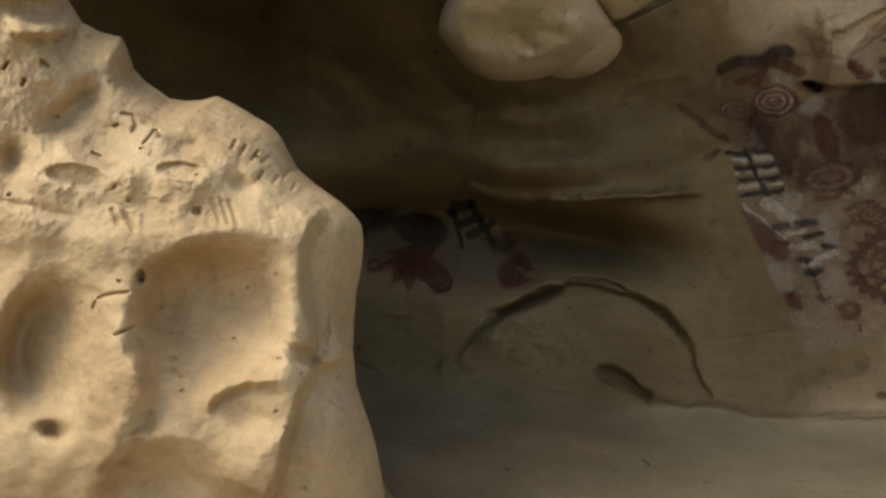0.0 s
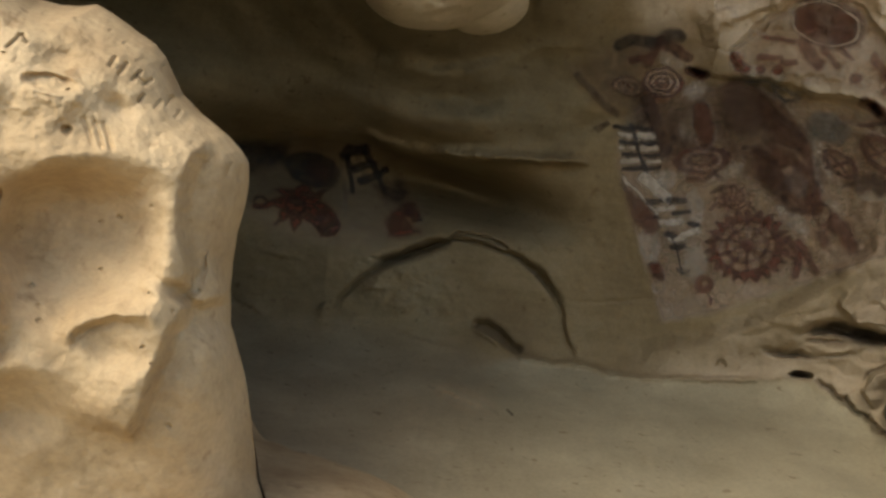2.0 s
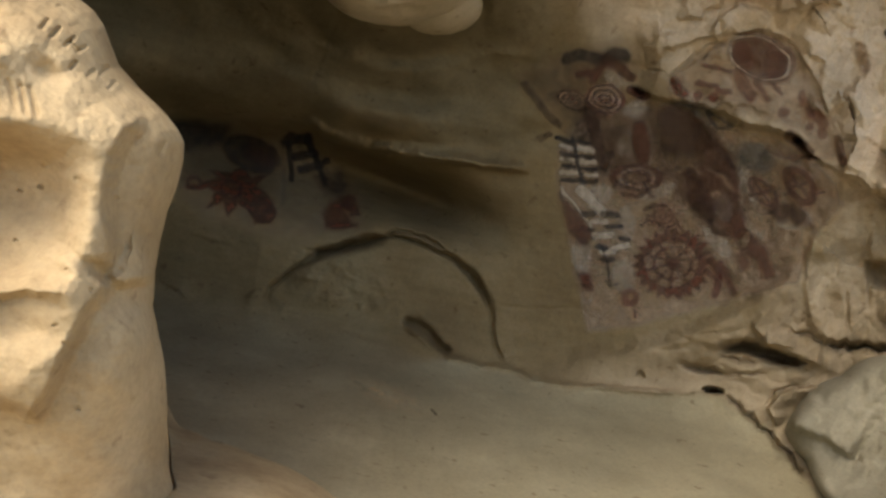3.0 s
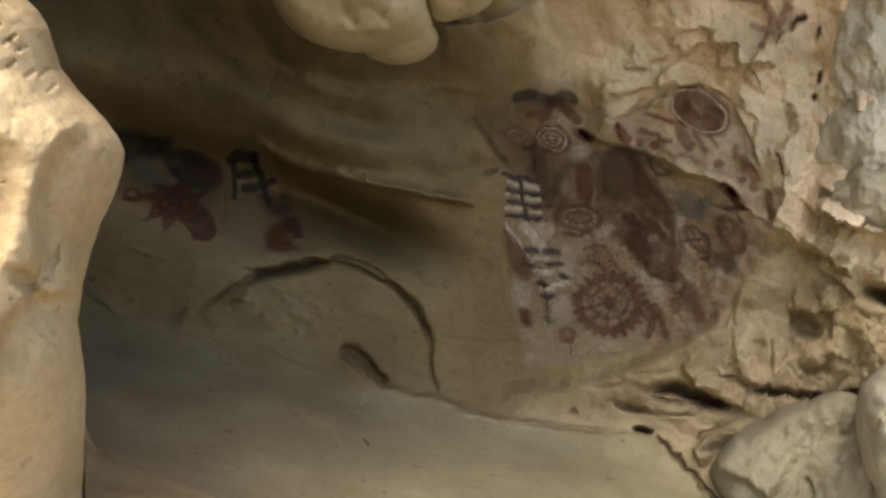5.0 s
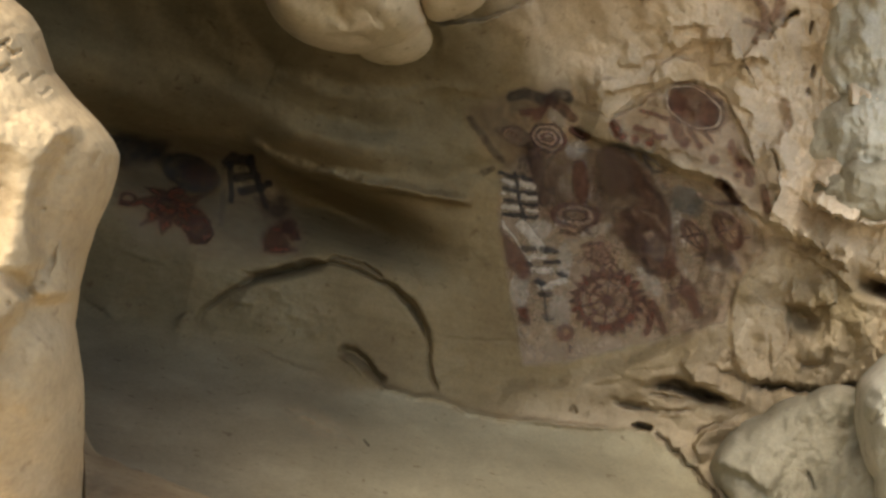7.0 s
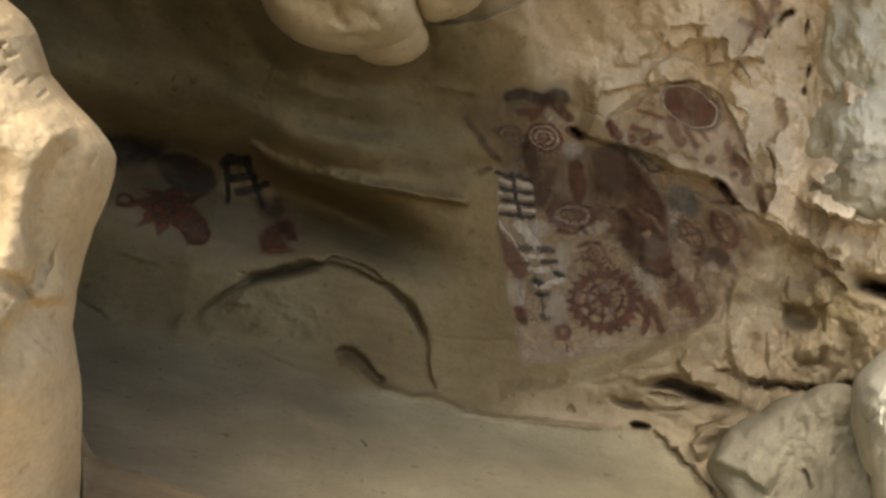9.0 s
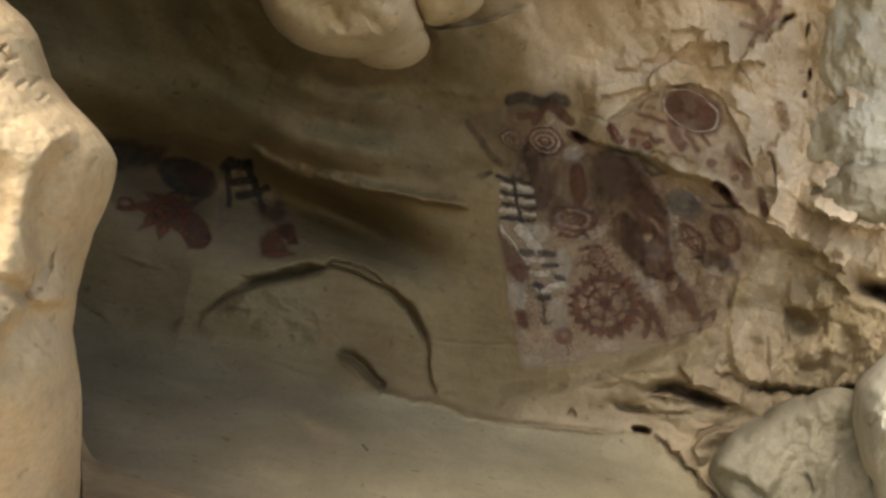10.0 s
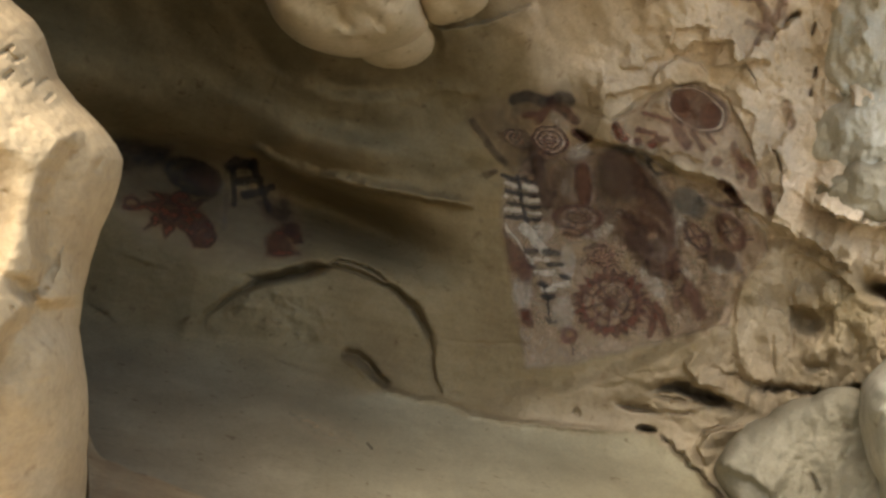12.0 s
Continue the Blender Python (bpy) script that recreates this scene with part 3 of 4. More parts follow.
def weathering(u, v):
    """Hollows, ridges and scratched marks of the buff rock at the mouth."""
    h = 0.032 * fbm(u, v, 1.3, 3, 0.45, 4.0) + 0.0025 * fbm(u, v, 12.0, 3)
    for c, rx, ry, deep, turn, steep in (
        ((-1.097, -0.374), 0.52, 0.47, 0.165, 0, 0.50),
        ((-1.954, -0.568), 0.34, 0.47, 0.16, 0, 0.52),
        ((-1.959, -0.920), 0.10, 0.06, 0.05, -20, 0.4),
    ) + (
        ((-1.311, 0.394), 0.14, 0.05, 0.018, -5, 0.8),
        ((-1.839, 0.360), 0.17, 0.07, 0.018, -10, 0.8),
        ((-2.068, 1.203), 0.20, 0.10, 0.05, -10, 0.4),
        ((-1.528, -0.140), 0.026, 0.045, 0.03, 0, 0.5),
        ((-0.983, -0.197), 0.015, 0.012, 0.01, 0, 0.5),
        ((-1.054, -0.454), 0.012, 0.010, 0.01, 0, 0.5),
        ((-1.240, 0.189), 0.03, 0.03, 0.015, 0, 0.5),
    ):
        h += pit(u, v, c, rx, ry, deep, turn, steep, 0.3, rx > 0.2)
    h -= 0.14 * smooth(-0.55, -1.9, v) ** 1.5
    h += ledge(u, v, [(-1.188, -0.888), (-1.165, -0.783), (-1.097, -0.717), (-0.983, -0.688), (-0.845, -0.694), (-0.760, -0.734)], 0.055, 0.11, 0.030, 0.35)
    h += ledge(u, v, [(-1.737, -1.282), (-1.680, -1.111), (-1.577, -1.020), (-1.411, -0.985), (-1.240, -1.014), (-1.097, -1.068)], 0.030, 0.16, 0.060, 0.35)
    h += bump_at(u, v, (-0.954, -0.854), 0.16, 0.10, -0.035) + bump_at(u, v, (-1.411, -1.168), 0.22, 0.12, -0.05)
    # soft dimples of the upper slope
    for c, rx, ry, deep, turn in (
        ((-1.805, 0.768), 0.12, 0.075, 0.055, 50), ((-1.954, 0.646), 0.10, 0.09, 0.045, 20), ((-1.754, 0.588), 0.22, 0.14, 0.040, -30),
        ((-1.302, 0.511), 0.10, 0.07, 0.040, 10), ((-1.040, 0.331), 0.06, 0.07, 0.045, 60), ((-2.176, 0.454), 0.07, 0.10, 0.060, 0),
        ((-1.482, 0.788), 0.16, 0.06, 0.025, -30), ((-0.868, 0.403), 0.10, 0.12, -0.015, 40), ((-1.668, 0.988), 0.10, 0.06, -0.030, -20),
    ):
        h += bump_at(u, v, c, rx, ry, -deep, turn)
    h += ledge(u, v, [(-2.239, 1.088), (-2.068, 1.071), (-1.868, 1.083), (-1.668, 1.103)], 0.035, 0.16, 0.03, 0.2)
    h += ledge(u, v, [(-1.968, 0.574), (-1.839, 0.474), (-1.668, 0.414), (-1.468, 0.388)], -0.030, 0.16, 0.03, 0.25)
    h += ledge(u, v, [(-1.440, 0.403), (-1.382, 0.368), (-1.254, 0.351), (-1.168, 0.380)], -0.016, 0.07, 0.012, 0.25)
    # the outer column, set back behind the rim of the great hollow, and the shelf across it
    h += ledge(u, v, [(-0.568, 0.214), (-0.643, 0.123), (-0.688, 0.003), (-0.706, -0.140), (-0.677, -0.297), (-0.637, -0.426), (-0.620, -0.568)], -0.085, 0.30, 0.045, 0.15)
    h += bump_at(u, v, (-0.531, -0.169), 0.11, 0.36, 0.035, 3)
    h += ledge(u, v, [(-0.674, -0.557), (-0.583, -0.603), (-0.491, -0.568), (-0.411, -0.526)], 0.065, 0.20, 0.035, 0.25)
    h += ledge(u, v, [(-0.617, -0.568), (-0.708, -0.740), (-0.760, -0.911), (-0.817, -1.111), (-0.885, -1.311)], -0.085, 0.36, 0.045, 0.1)
    h += bump_at(u, v, (-0.526, -1.025), 0.16, 0.24, 0.030, -20)
    h += groove(u, v, [(-0.368, -0.740), (-0.411, -0.911), (-0.383, -1.111), (-0.331, -1.282)], 0.020, 0.035, 0.3)
    h += ledge(u, v, [(-1.491, 0.003), (-1.537, -0.226), (-1.554, -0.483), (-1.508, -0.740), (-1.605, -0.997), (-1.697, -1.197), (-1.811, -1.540)], -0.045, 0.45, 0.10, 0.2)
    h += groove(u, v, [(-2.296, 0.254), (-2.068, 0.217), (-1.811, 0.151)], 0.010, 0.02, 0.2)
    h += ledge(u, v, [(-2.411, 0.174), (-2.068, 0.160), (-1.668, 0.117), (-1.097, 0.131), (-0.697, 0.174)], -0.025, 0.25, 0.12, 0.2)
    h += bump_at(u, v, (-1.540, -0.568), 0.08, 0.3, 0.03)
    h += bump_at(u, v, (-0.780, -0.454), 0.08, 0.25, 0.03)
    h += bump_at(u, v, (-0.497, -0.854), 0.12, 0.25, 0.02)
    top = smooth(-0.1, 0.35, v)
    h += top * (0.016 * np.abs(fbm(u, v, 2.6, 5, 0.55, 11.0)) - 0.003)
    spots = np.random.default_rng(5)
    for _ in range(46):
        c = (spots.uniform(-2.4, -0.45), spots.uniform(-1.25, 0.95))
        s = spots.uniform(0.007, 0.016)
        h += pit(u, v, c, s * 1.4, s, 0.008, spots.uniform(-40, 40), 0.5, 0.3)
    for line in CARVED:
        h += groove(u, v, line, 0.014, 0.0085, 0.15, 0.003)
    for line in RAKED:
        h += groove(u, v, line, 0.009, 0.012, 0.2, 0.003)
    return h


CARVED = [
    [(-1.640, 0.688), (-1.568, 0.674), (-1.554, 0.626), (-1.577, 0.580)], [(-1.668, 0.617), (-1.634, 0.631)],
    [(-1.520, 0.523), (-1.474, 0.580), (-1.454, 0.608)], [(-1.454, 0.608), (-1.425, 0.560)],
    [(-1.782, 0.488), (-1.720, 0.460)], [(-2.039, 0.960), (-1.982, 0.917)], [(-1.968, 1.045), (-1.902, 1.088)], [(-2.131, 0.817), (-2.108, 0.865)], [(-2.225, 0.903), (-2.197, 0.951)],
    [(-1.754, -0.254), (-1.697, -0.231), (-1.577, -0.214)], [(-1.768, -0.311), (-1.748, -0.254)], [(-1.668, -0.440), (-1.554, -0.383)],
    [(-1.074, 0.494), (-1.045, 0.557)], [(-1.034, 0.466), (-0.991, 0.534)], [(-0.971, 0.443), (-0.925, 0.506)], [(-0.920, 0.426), (-0.874, 0.471)], [(-0.960, 0.477), (-0.897, 0.437)],
    [(-0.937, 0.351), (-0.908, 0.397)], [(-0.863, 0.328), (-0.828, 0.374)], [(-0.811, 0.346), (-0.777, 0.397)], [(-0.768, 0.288), (-0.737, 0.340)],
]
RAKED = [[(-1.177, 0.274), (-1.120, 0.117)], [(-1.131, 0.274), (-1.074, 0.103)], [(-1.091, 0.260), (-1.028, 0.103)], [(-1.682, 0.217), (-1.640, 0.111)], [(-1.625, 0.209), (-1.554, 0.083)], [(-0.491, 0.117), (-0.508, 0.031)], [(-0.440, 0.103), (-0.451, 0.017)]]

ROCK_OUTLINE = [
    (-0.411, 0.117), (-0.403, 0.031), (-0.411, -0.083), (-0.440, -0.226), (-0.451, -0.368), (-0.454, -0.511), (-0.440, -0.683), (-0.397, -0.811), (-0.354, -0.940), (-0.320, -1.097), (-0.291, -1.260),
    (-0.240, -1.482), (-0.140, -1.768), (0.017, -2.282), (-0.240, -3.025), (-2.239, -3.596), (-4.239, -3.310), (-5.096, -0.740), (-4.810, 1.260), (-3.953, 2.688), (-2.525, 2.459), (-2.068, 1.774),
    (-1.939, 1.431), (-1.897, 1.260), (-1.825, 1.145), (-1.725, 1.094), (-1.625, 1.071), (-1.594, 1.008), (-1.565, 0.911), (-1.502, 0.845), (-1.382, 0.760), (-1.297, 0.748), (-1.211, 0.754), (-1.143, 0.774), (-1.068, 0.740),
    (-0.954, 0.671), (-0.874, 0.626), (-0.825, 0.574), (-0.783, 0.494), (-0.737, 0.408), (-0.640, 0.323), (-0.511, 0.231), (-0.446, 0.169),
]
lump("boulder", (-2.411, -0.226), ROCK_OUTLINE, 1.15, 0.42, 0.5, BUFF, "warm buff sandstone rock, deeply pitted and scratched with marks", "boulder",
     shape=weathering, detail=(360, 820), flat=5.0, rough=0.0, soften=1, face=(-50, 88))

def boss_relief(u, v):
    """Scoops and creases on the hanging boss."""
    h = bump_at(u, v, (0.349, 1.073), 0.16, 0.12, -0.07, -20) + bump_at(u, v, (0.693, 1.132), 0.12, 0.16, 0.05)
    h += ledge(u, v, [(0.374, 0.919), (0.462, 0.966), (0.569, 0.990), (0.627, 1.027), (0.643, 1.085)], 0.035, 0.10, 0.012, 0.2)
    h += groove(u, v, [(0.368, 1.137), (0.410, 1.036), (0.510, 1.011)], 0.03, 0.03, 0.3)
    return h + ledge(u, v, [(0.164, 0.895), (0.310, 0.875), (0.505, 0.910), (0.720, 1.022)], -0.02, 0.08, 0.03, 0.3)


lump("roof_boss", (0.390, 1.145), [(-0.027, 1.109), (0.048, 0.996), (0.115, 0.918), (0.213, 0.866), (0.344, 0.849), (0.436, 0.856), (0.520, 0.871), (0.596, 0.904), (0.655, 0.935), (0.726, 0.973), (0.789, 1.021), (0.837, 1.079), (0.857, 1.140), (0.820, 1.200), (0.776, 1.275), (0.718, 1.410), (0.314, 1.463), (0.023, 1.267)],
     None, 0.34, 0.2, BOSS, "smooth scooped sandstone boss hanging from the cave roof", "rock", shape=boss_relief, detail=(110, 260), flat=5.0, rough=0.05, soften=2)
lump("roof_boss", (0.699, 1.045), [(0.502, 0.921), (0.559, 0.869), (0.637, 0.861), (0.713, 0.874), (0.798, 0.909), (0.867, 0.961), (0.904, 1.016), (0.908, 1.078), (0.878, 1.122), (0.834, 1.144), (0.722, 1.202), (0.574, 1.121)],
     None, 0.15, 0.2, BOSS, "thin sandstone lip behind the hanging roof boss", "rock", flat=4.0, rough=0.02)
lump("roof_boss", (0.942, 1.339), [(0.809, 1.220), (0.847, 1.167), (0.894, 1.158), (0.969, 1.196), (1.042, 1.242), (1.102, 1.296), (1.147, 1.356), (1.150, 1.425), (1.067, 1.538), (0.871, 1.557), (0.742, 1.388)],
     None, 0.22, 0.2, BOSS, "low rounded sandstone swelling in the cave roof", "rock", flat=4.0, rough=0.04)

lump("sandstone_mound", (-0.285, -1.705), [(-0.478, -1.010), (-0.340, -1.109), (-0.258, -1.245), (-0.052, -1.307), (0.170, -1.382), (0.436, -1.489), (0.785, -1.770), (0.629, -2.337), (-0.140, -2.617), (-0.910, -2.104), (-0.954, -1.358)],
     None, 0.55, 0.1, BUFF, "low buff sandstone mound at the base of the pitted rock", "rock", flat=2.0, rough=0.05)

def broken_face(u, v):
    """Flat faces, a chipped left corner and cracks of the broad boulder."""
    h = ledge(u, v, [(3.273, -0.976), (3.420, -0.974), (3.622, -1.019), (3.903, -1.144)], 0.07, 0.30, 0.03, 0.15)
    h += ledge(u, v, [(3.434, -0.704), (3.367, -0.824), (3.289, -0.966)], 0.05, 0.20, 0.03, 0.2)
    h += groove(u, v, [(4.123, -0.934), (4.185, -0.967), (4.249, -1.071)], 0.03, 0.012, 0.2)
    h += bump_at(u, v, (4.375, -0.659), 0.35, 0.25, -0.06) + 0.012 * np.abs(fbm(u, v, 4.0, 4))
    return h + 0.05 * np.abs(fbm(u, v, 1.1, 2, 0.4, 4.0))


RIGHT = "fallen and standing rocks by the painted wall"
for name, c, outline, front, bulge, back, mat, label, rough in (
    ("boulder", (4.068, -0.854), [(3.293, -0.981), (3.353, -0.825), (3.434, -0.703), (3.640, -0.593), (3.986, -0.420), (4.430, -0.315), (4.848, -0.393), (5.233, -0.847), (4.949, -1.417), (4.116, -1.515), (3.526, -1.180)],
     None, 0.26, 0.2, CREAM, "broad flat-topped cream boulder on the cave floor", 0.03),
    ("boulder", (5.126, -0.522), [(4.420, -0.252), (4.533, -0.121), (4.915, 0.115), (5.770, 0.177), (6.288, -0.916), (5.425, -1.427), (4.783, -0.936), (4.545, -0.678), (4.441, -0.490)],
     None, 0.60, 0.2, GREY, "pale grey-green sandstone boulder in the daylight", 0.05),
) + (
    ("rock_nose", (3.960, 0.999), [(3.523, 0.844), (3.620, 0.933), (3.827, 1.089), (4.100, 1.231), (4.523, 1.302), (4.623, 1.002), (4.147, 0.829), (4.026, 0.789), (3.758, 0.814)],
     None, 0.28, 0.2, CREAM, "jutting grey sandstone nose catching the daylight", 0.05),
    ("rock_nose", (3.944, 1.384), [(3.515, 1.114), (3.497, 1.335), (3.685, 1.541), (4.148, 1.758), (4.568, 1.518), (4.338, 1.174), (3.937, 1.071), (3.717, 1.110)],
     None, 0.18, 0.2, GREY, "rough pale sandstone lump above the jutting nose", 0.06),
    ("rock_nose", (3.882, 1.910), [(3.503, 1.638), (3.443, 1.958), (3.480, 2.196), (3.693, 2.501), (4.355, 2.502), (4.575, 1.845), (3.990, 1.573), (3.685, 1.541)],
     None, 0.16, 0.2, GREY, "rough pale sandstone swelling high on the wall", 0.06),
):
    lump(name, c, outline, front, bulge, back, mat, label, "rock", shape=broken_face if name == "boulder" else None, flat=8.0 if name == "boulder" else 5.0, rough=rough, group=RIGHT, soften=1, detail=(90, 200))

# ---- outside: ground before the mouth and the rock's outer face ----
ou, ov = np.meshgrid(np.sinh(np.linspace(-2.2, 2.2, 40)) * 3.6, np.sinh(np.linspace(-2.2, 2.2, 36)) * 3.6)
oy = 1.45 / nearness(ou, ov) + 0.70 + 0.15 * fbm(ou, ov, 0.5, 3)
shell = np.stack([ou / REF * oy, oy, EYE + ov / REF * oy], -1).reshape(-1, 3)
tagged(new("cliff", mesh_from("cliff", shell, quads(*ou.shape), CREAM)), "weathered sandstone outside of the cave", "cliff", kind="structure")
gx, gy = np.meshgrid(np.sinh(np.linspace(-6, 6, 50)) * 1.5, np.sinh(np.linspace(-6, 6, 50)) * 1.5)
gz = 0.05 * fbm(gx, gy, 0.3, 3) - 0.12
ground = np.stack([gx, gy, gz], -1).reshape(-1, 3)
EARTH = sandstone("dry_earth", (0.30, 0.24, 0.16), (0.38, 0.31, 0.21), (0.45, 0.38, 0.27), bands=0.0)
tagged(new("ground", mesh_from("ground", ground, quads(*gx.shape), EARTH)), "dry sandy ground outside the cave", "ground", kind="structure")


# ---- paintings on the rock ----
def inside(u, v, poly):
    pts = np.array(poly, float)
    odd = np.zeros(u.shape, bool)
    for (x0, y0), (x1, y1) in zip(pts, np.roll(pts, -1, 0)):
        cross = (y0 > v) != (y1 > v)
        odd ^= cross & (u < (x1 - x0) * (v - y0) / (y1 - y0 + 1e-12) + x0)
    return odd


def shape_cover(u, v, kind, *g):
    """How far one painted shape covers the rock: 0 to 1."""
    if kind == "line":
        pts, w = g[0], g[1]
        s, _ = along(u, v, pts)
        return 1 - smooth(w * 0.30, w * 0.62, np.abs(s))
    if kind == "disc":
        q = oval(u, v, *g[:4])
        return 1 - smooth(0.86, 1.08, q)
    if kind == "ring":
        c, rx, ry, w, turn = g
        return 1 - smooth(w * 0.3, w * 0.65, np.abs(oval(u, v, c, rx, ry, turn) - 1) * (rx + ry) / 2)
    if kind == "area":
        pts, soft = g
        s, _ = along(u, v, list(pts) + [pts[0]])
        s = np.where(inside(u, v, pts), np.abs(s), -np.abs(s))
        return smooth(-soft * 0.5, soft * 0.5, s)
    if kind == "spokes":
        c, rx, ry, inner, count, w, turn = g
        out = np.zeros(u.shape)
        for i in range(count):
            t = 2 * math.pi * i / count + radians(turn)
            d = (rx * math.cos(t), ry * math.sin(t))
            s, _ = along(u, v, [(c[0] + inner * d[0], c[1] + inner * d[1]), (c[0] + d[0], c[1] + d[1])])
            out = np.maximum(out, 1 - smooth(w * 0.3, w * 0.62, np.abs(s)))
        return out
    if kind == "teeth":
        c, rx, ry, turn, count, deep = g
        t = np.arctan2((v - c[1]) / ry, (u - c[0]) / rx)
        edge = 1 + deep * (np.abs(((t * count / (2 * math.pi)) % 1) * 2 - 1) - 0.5)
        q = oval(u, v, c, rx, ry, turn)
        return (1 - smooth(0.95, 1.05, q / edge)) * smooth(0.66, 0.74, q)
    raise ValueError(kind)


def bounds(kind, g):
    if kind in ("line", "area"):
        p = np.array(g[0], float)
        return p.min(0) - 0.05, p.max(0) + 0.05
    r = max(g[1], g[2]) * 1.3 + 0.02
    c = np.array(g[0])
    return c - r, c + r


FACING = pose(0, 0, 0, 90.29, -13.29, -19.10).to_3x3()


def onto_wall(p, q):
    """The figures are laid out on the camera's view plane at 6 s, turned to the painted wall: their places p, q as u,
    v.
    """
    m = np.array(FACING)
    d = m @ np.stack([p.ravel() / REF, q.ravel() / REF, -np.ones(p.size)])
    return (d[0] / d[1] * REF).reshape(p.shape), (d[2] / d[1] * REF).reshape(p.shape)


def paint_mesh(name, material, shapes, strength, lift, step=0.0042, jitter=0.007):
    lo = np.min([bounds(k, g)[0] for k, *g in shapes], axis=0)
    hi = np.max([bounds(k, g)[1] for k, *g in shapes], axis=0)
    u, v = np.meshgrid(np.arange(lo[0], hi[0], step), np.arange(lo[1], hi[1], step))
    ju = u + jitter * fbm(u, v, 14.0, 3, shift=len(name))
    jv = v + jitter * fbm(u, v, 14.0, 3, shift=len(name) + 4.0)
    cover = np.zeros(u.shape)
    for kind, *g in shapes:
        cover = np.maximum(cover, shape_cover(ju, jv, kind, *g))
    f = quads(*u.shape)
    f = f[cover.ravel()[f].max(1) > 0.02]
    keep, f = np.unique(f, return_inverse=True)
    f = f.reshape(-1, 4)
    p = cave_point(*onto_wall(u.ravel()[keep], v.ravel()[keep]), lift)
    me = mesh_from(name, p, f, material)
    at = me.attributes.new("cover", "FLOAT", "POINT")
    at.data.foreach_set("value", (cover.ravel()[keep] * strength).astype(np.float32))
    return me


SINGLE = ("white_bar", "black_bar", "dot", "mark", "pale_gap", "red_core", "wing", "stroke", "ray", "blob")
coats = [0]


def painting(name, label, *layers, group="old paintings on the cave wall"):
    """A painted figure; each layer is (name, pigment, strength, shapes). Later coats lie over earlier ones."""
    parts = []
    for layer, mat, strength, shapes in layers:
        for some in ([[s] for s in shapes] if layer in SINGLE else [shapes]):
            coats[0] += 1
            parts.append((layer, paint_mesh(layer, mat, some, strength, 0.004 + 0.00018 * coats[0])))
    if len(parts) == 1:
        return tagged(new(name, parts[0][1]), label, "rock painting", group)
    thing = tagged(new(name), label, "rock painting", group)
    first = parts[0][1].vertices[0].co.copy()
    thing.location = first
    for layer, me in parts:
        me.transform(Matrix.Translation(-first))
        new(layer, me).parent = thing
    return thing


RED = pigment("red_ochre", (0.150, 0.054, 0.031), 0.3)
RUST = pigment("rust_red", (0.150, 0.048, 0.020), 0.35)
DEEP = pigment("dark_red", (0.112, 0.046, 0.025), 0.28)
BLACK = pigment("charcoal", (0.040, 0.033, 0.026), 0.25)
WHITE = pigment("white_earth", (0.52, 0.45, 0.34), 0.4, 0.10)
SOOT = pigment("brown_soot", (0.082, 0.046, 0.026), 0.35)
SLATE = pigment("blue_grey", (0.135, 0.125, 0.100), 0.4)
SAND = pigment("tan_scuff", (0.47, 0.36, 0.20), 0.4, 0.15)
WASH = pigment("pale_wash", (0.385, 0.278, 0.172), 0.35, 0.12)
STAIN = pigment("brown_stain", (0.165, 0.108, 0.068), 0.95)

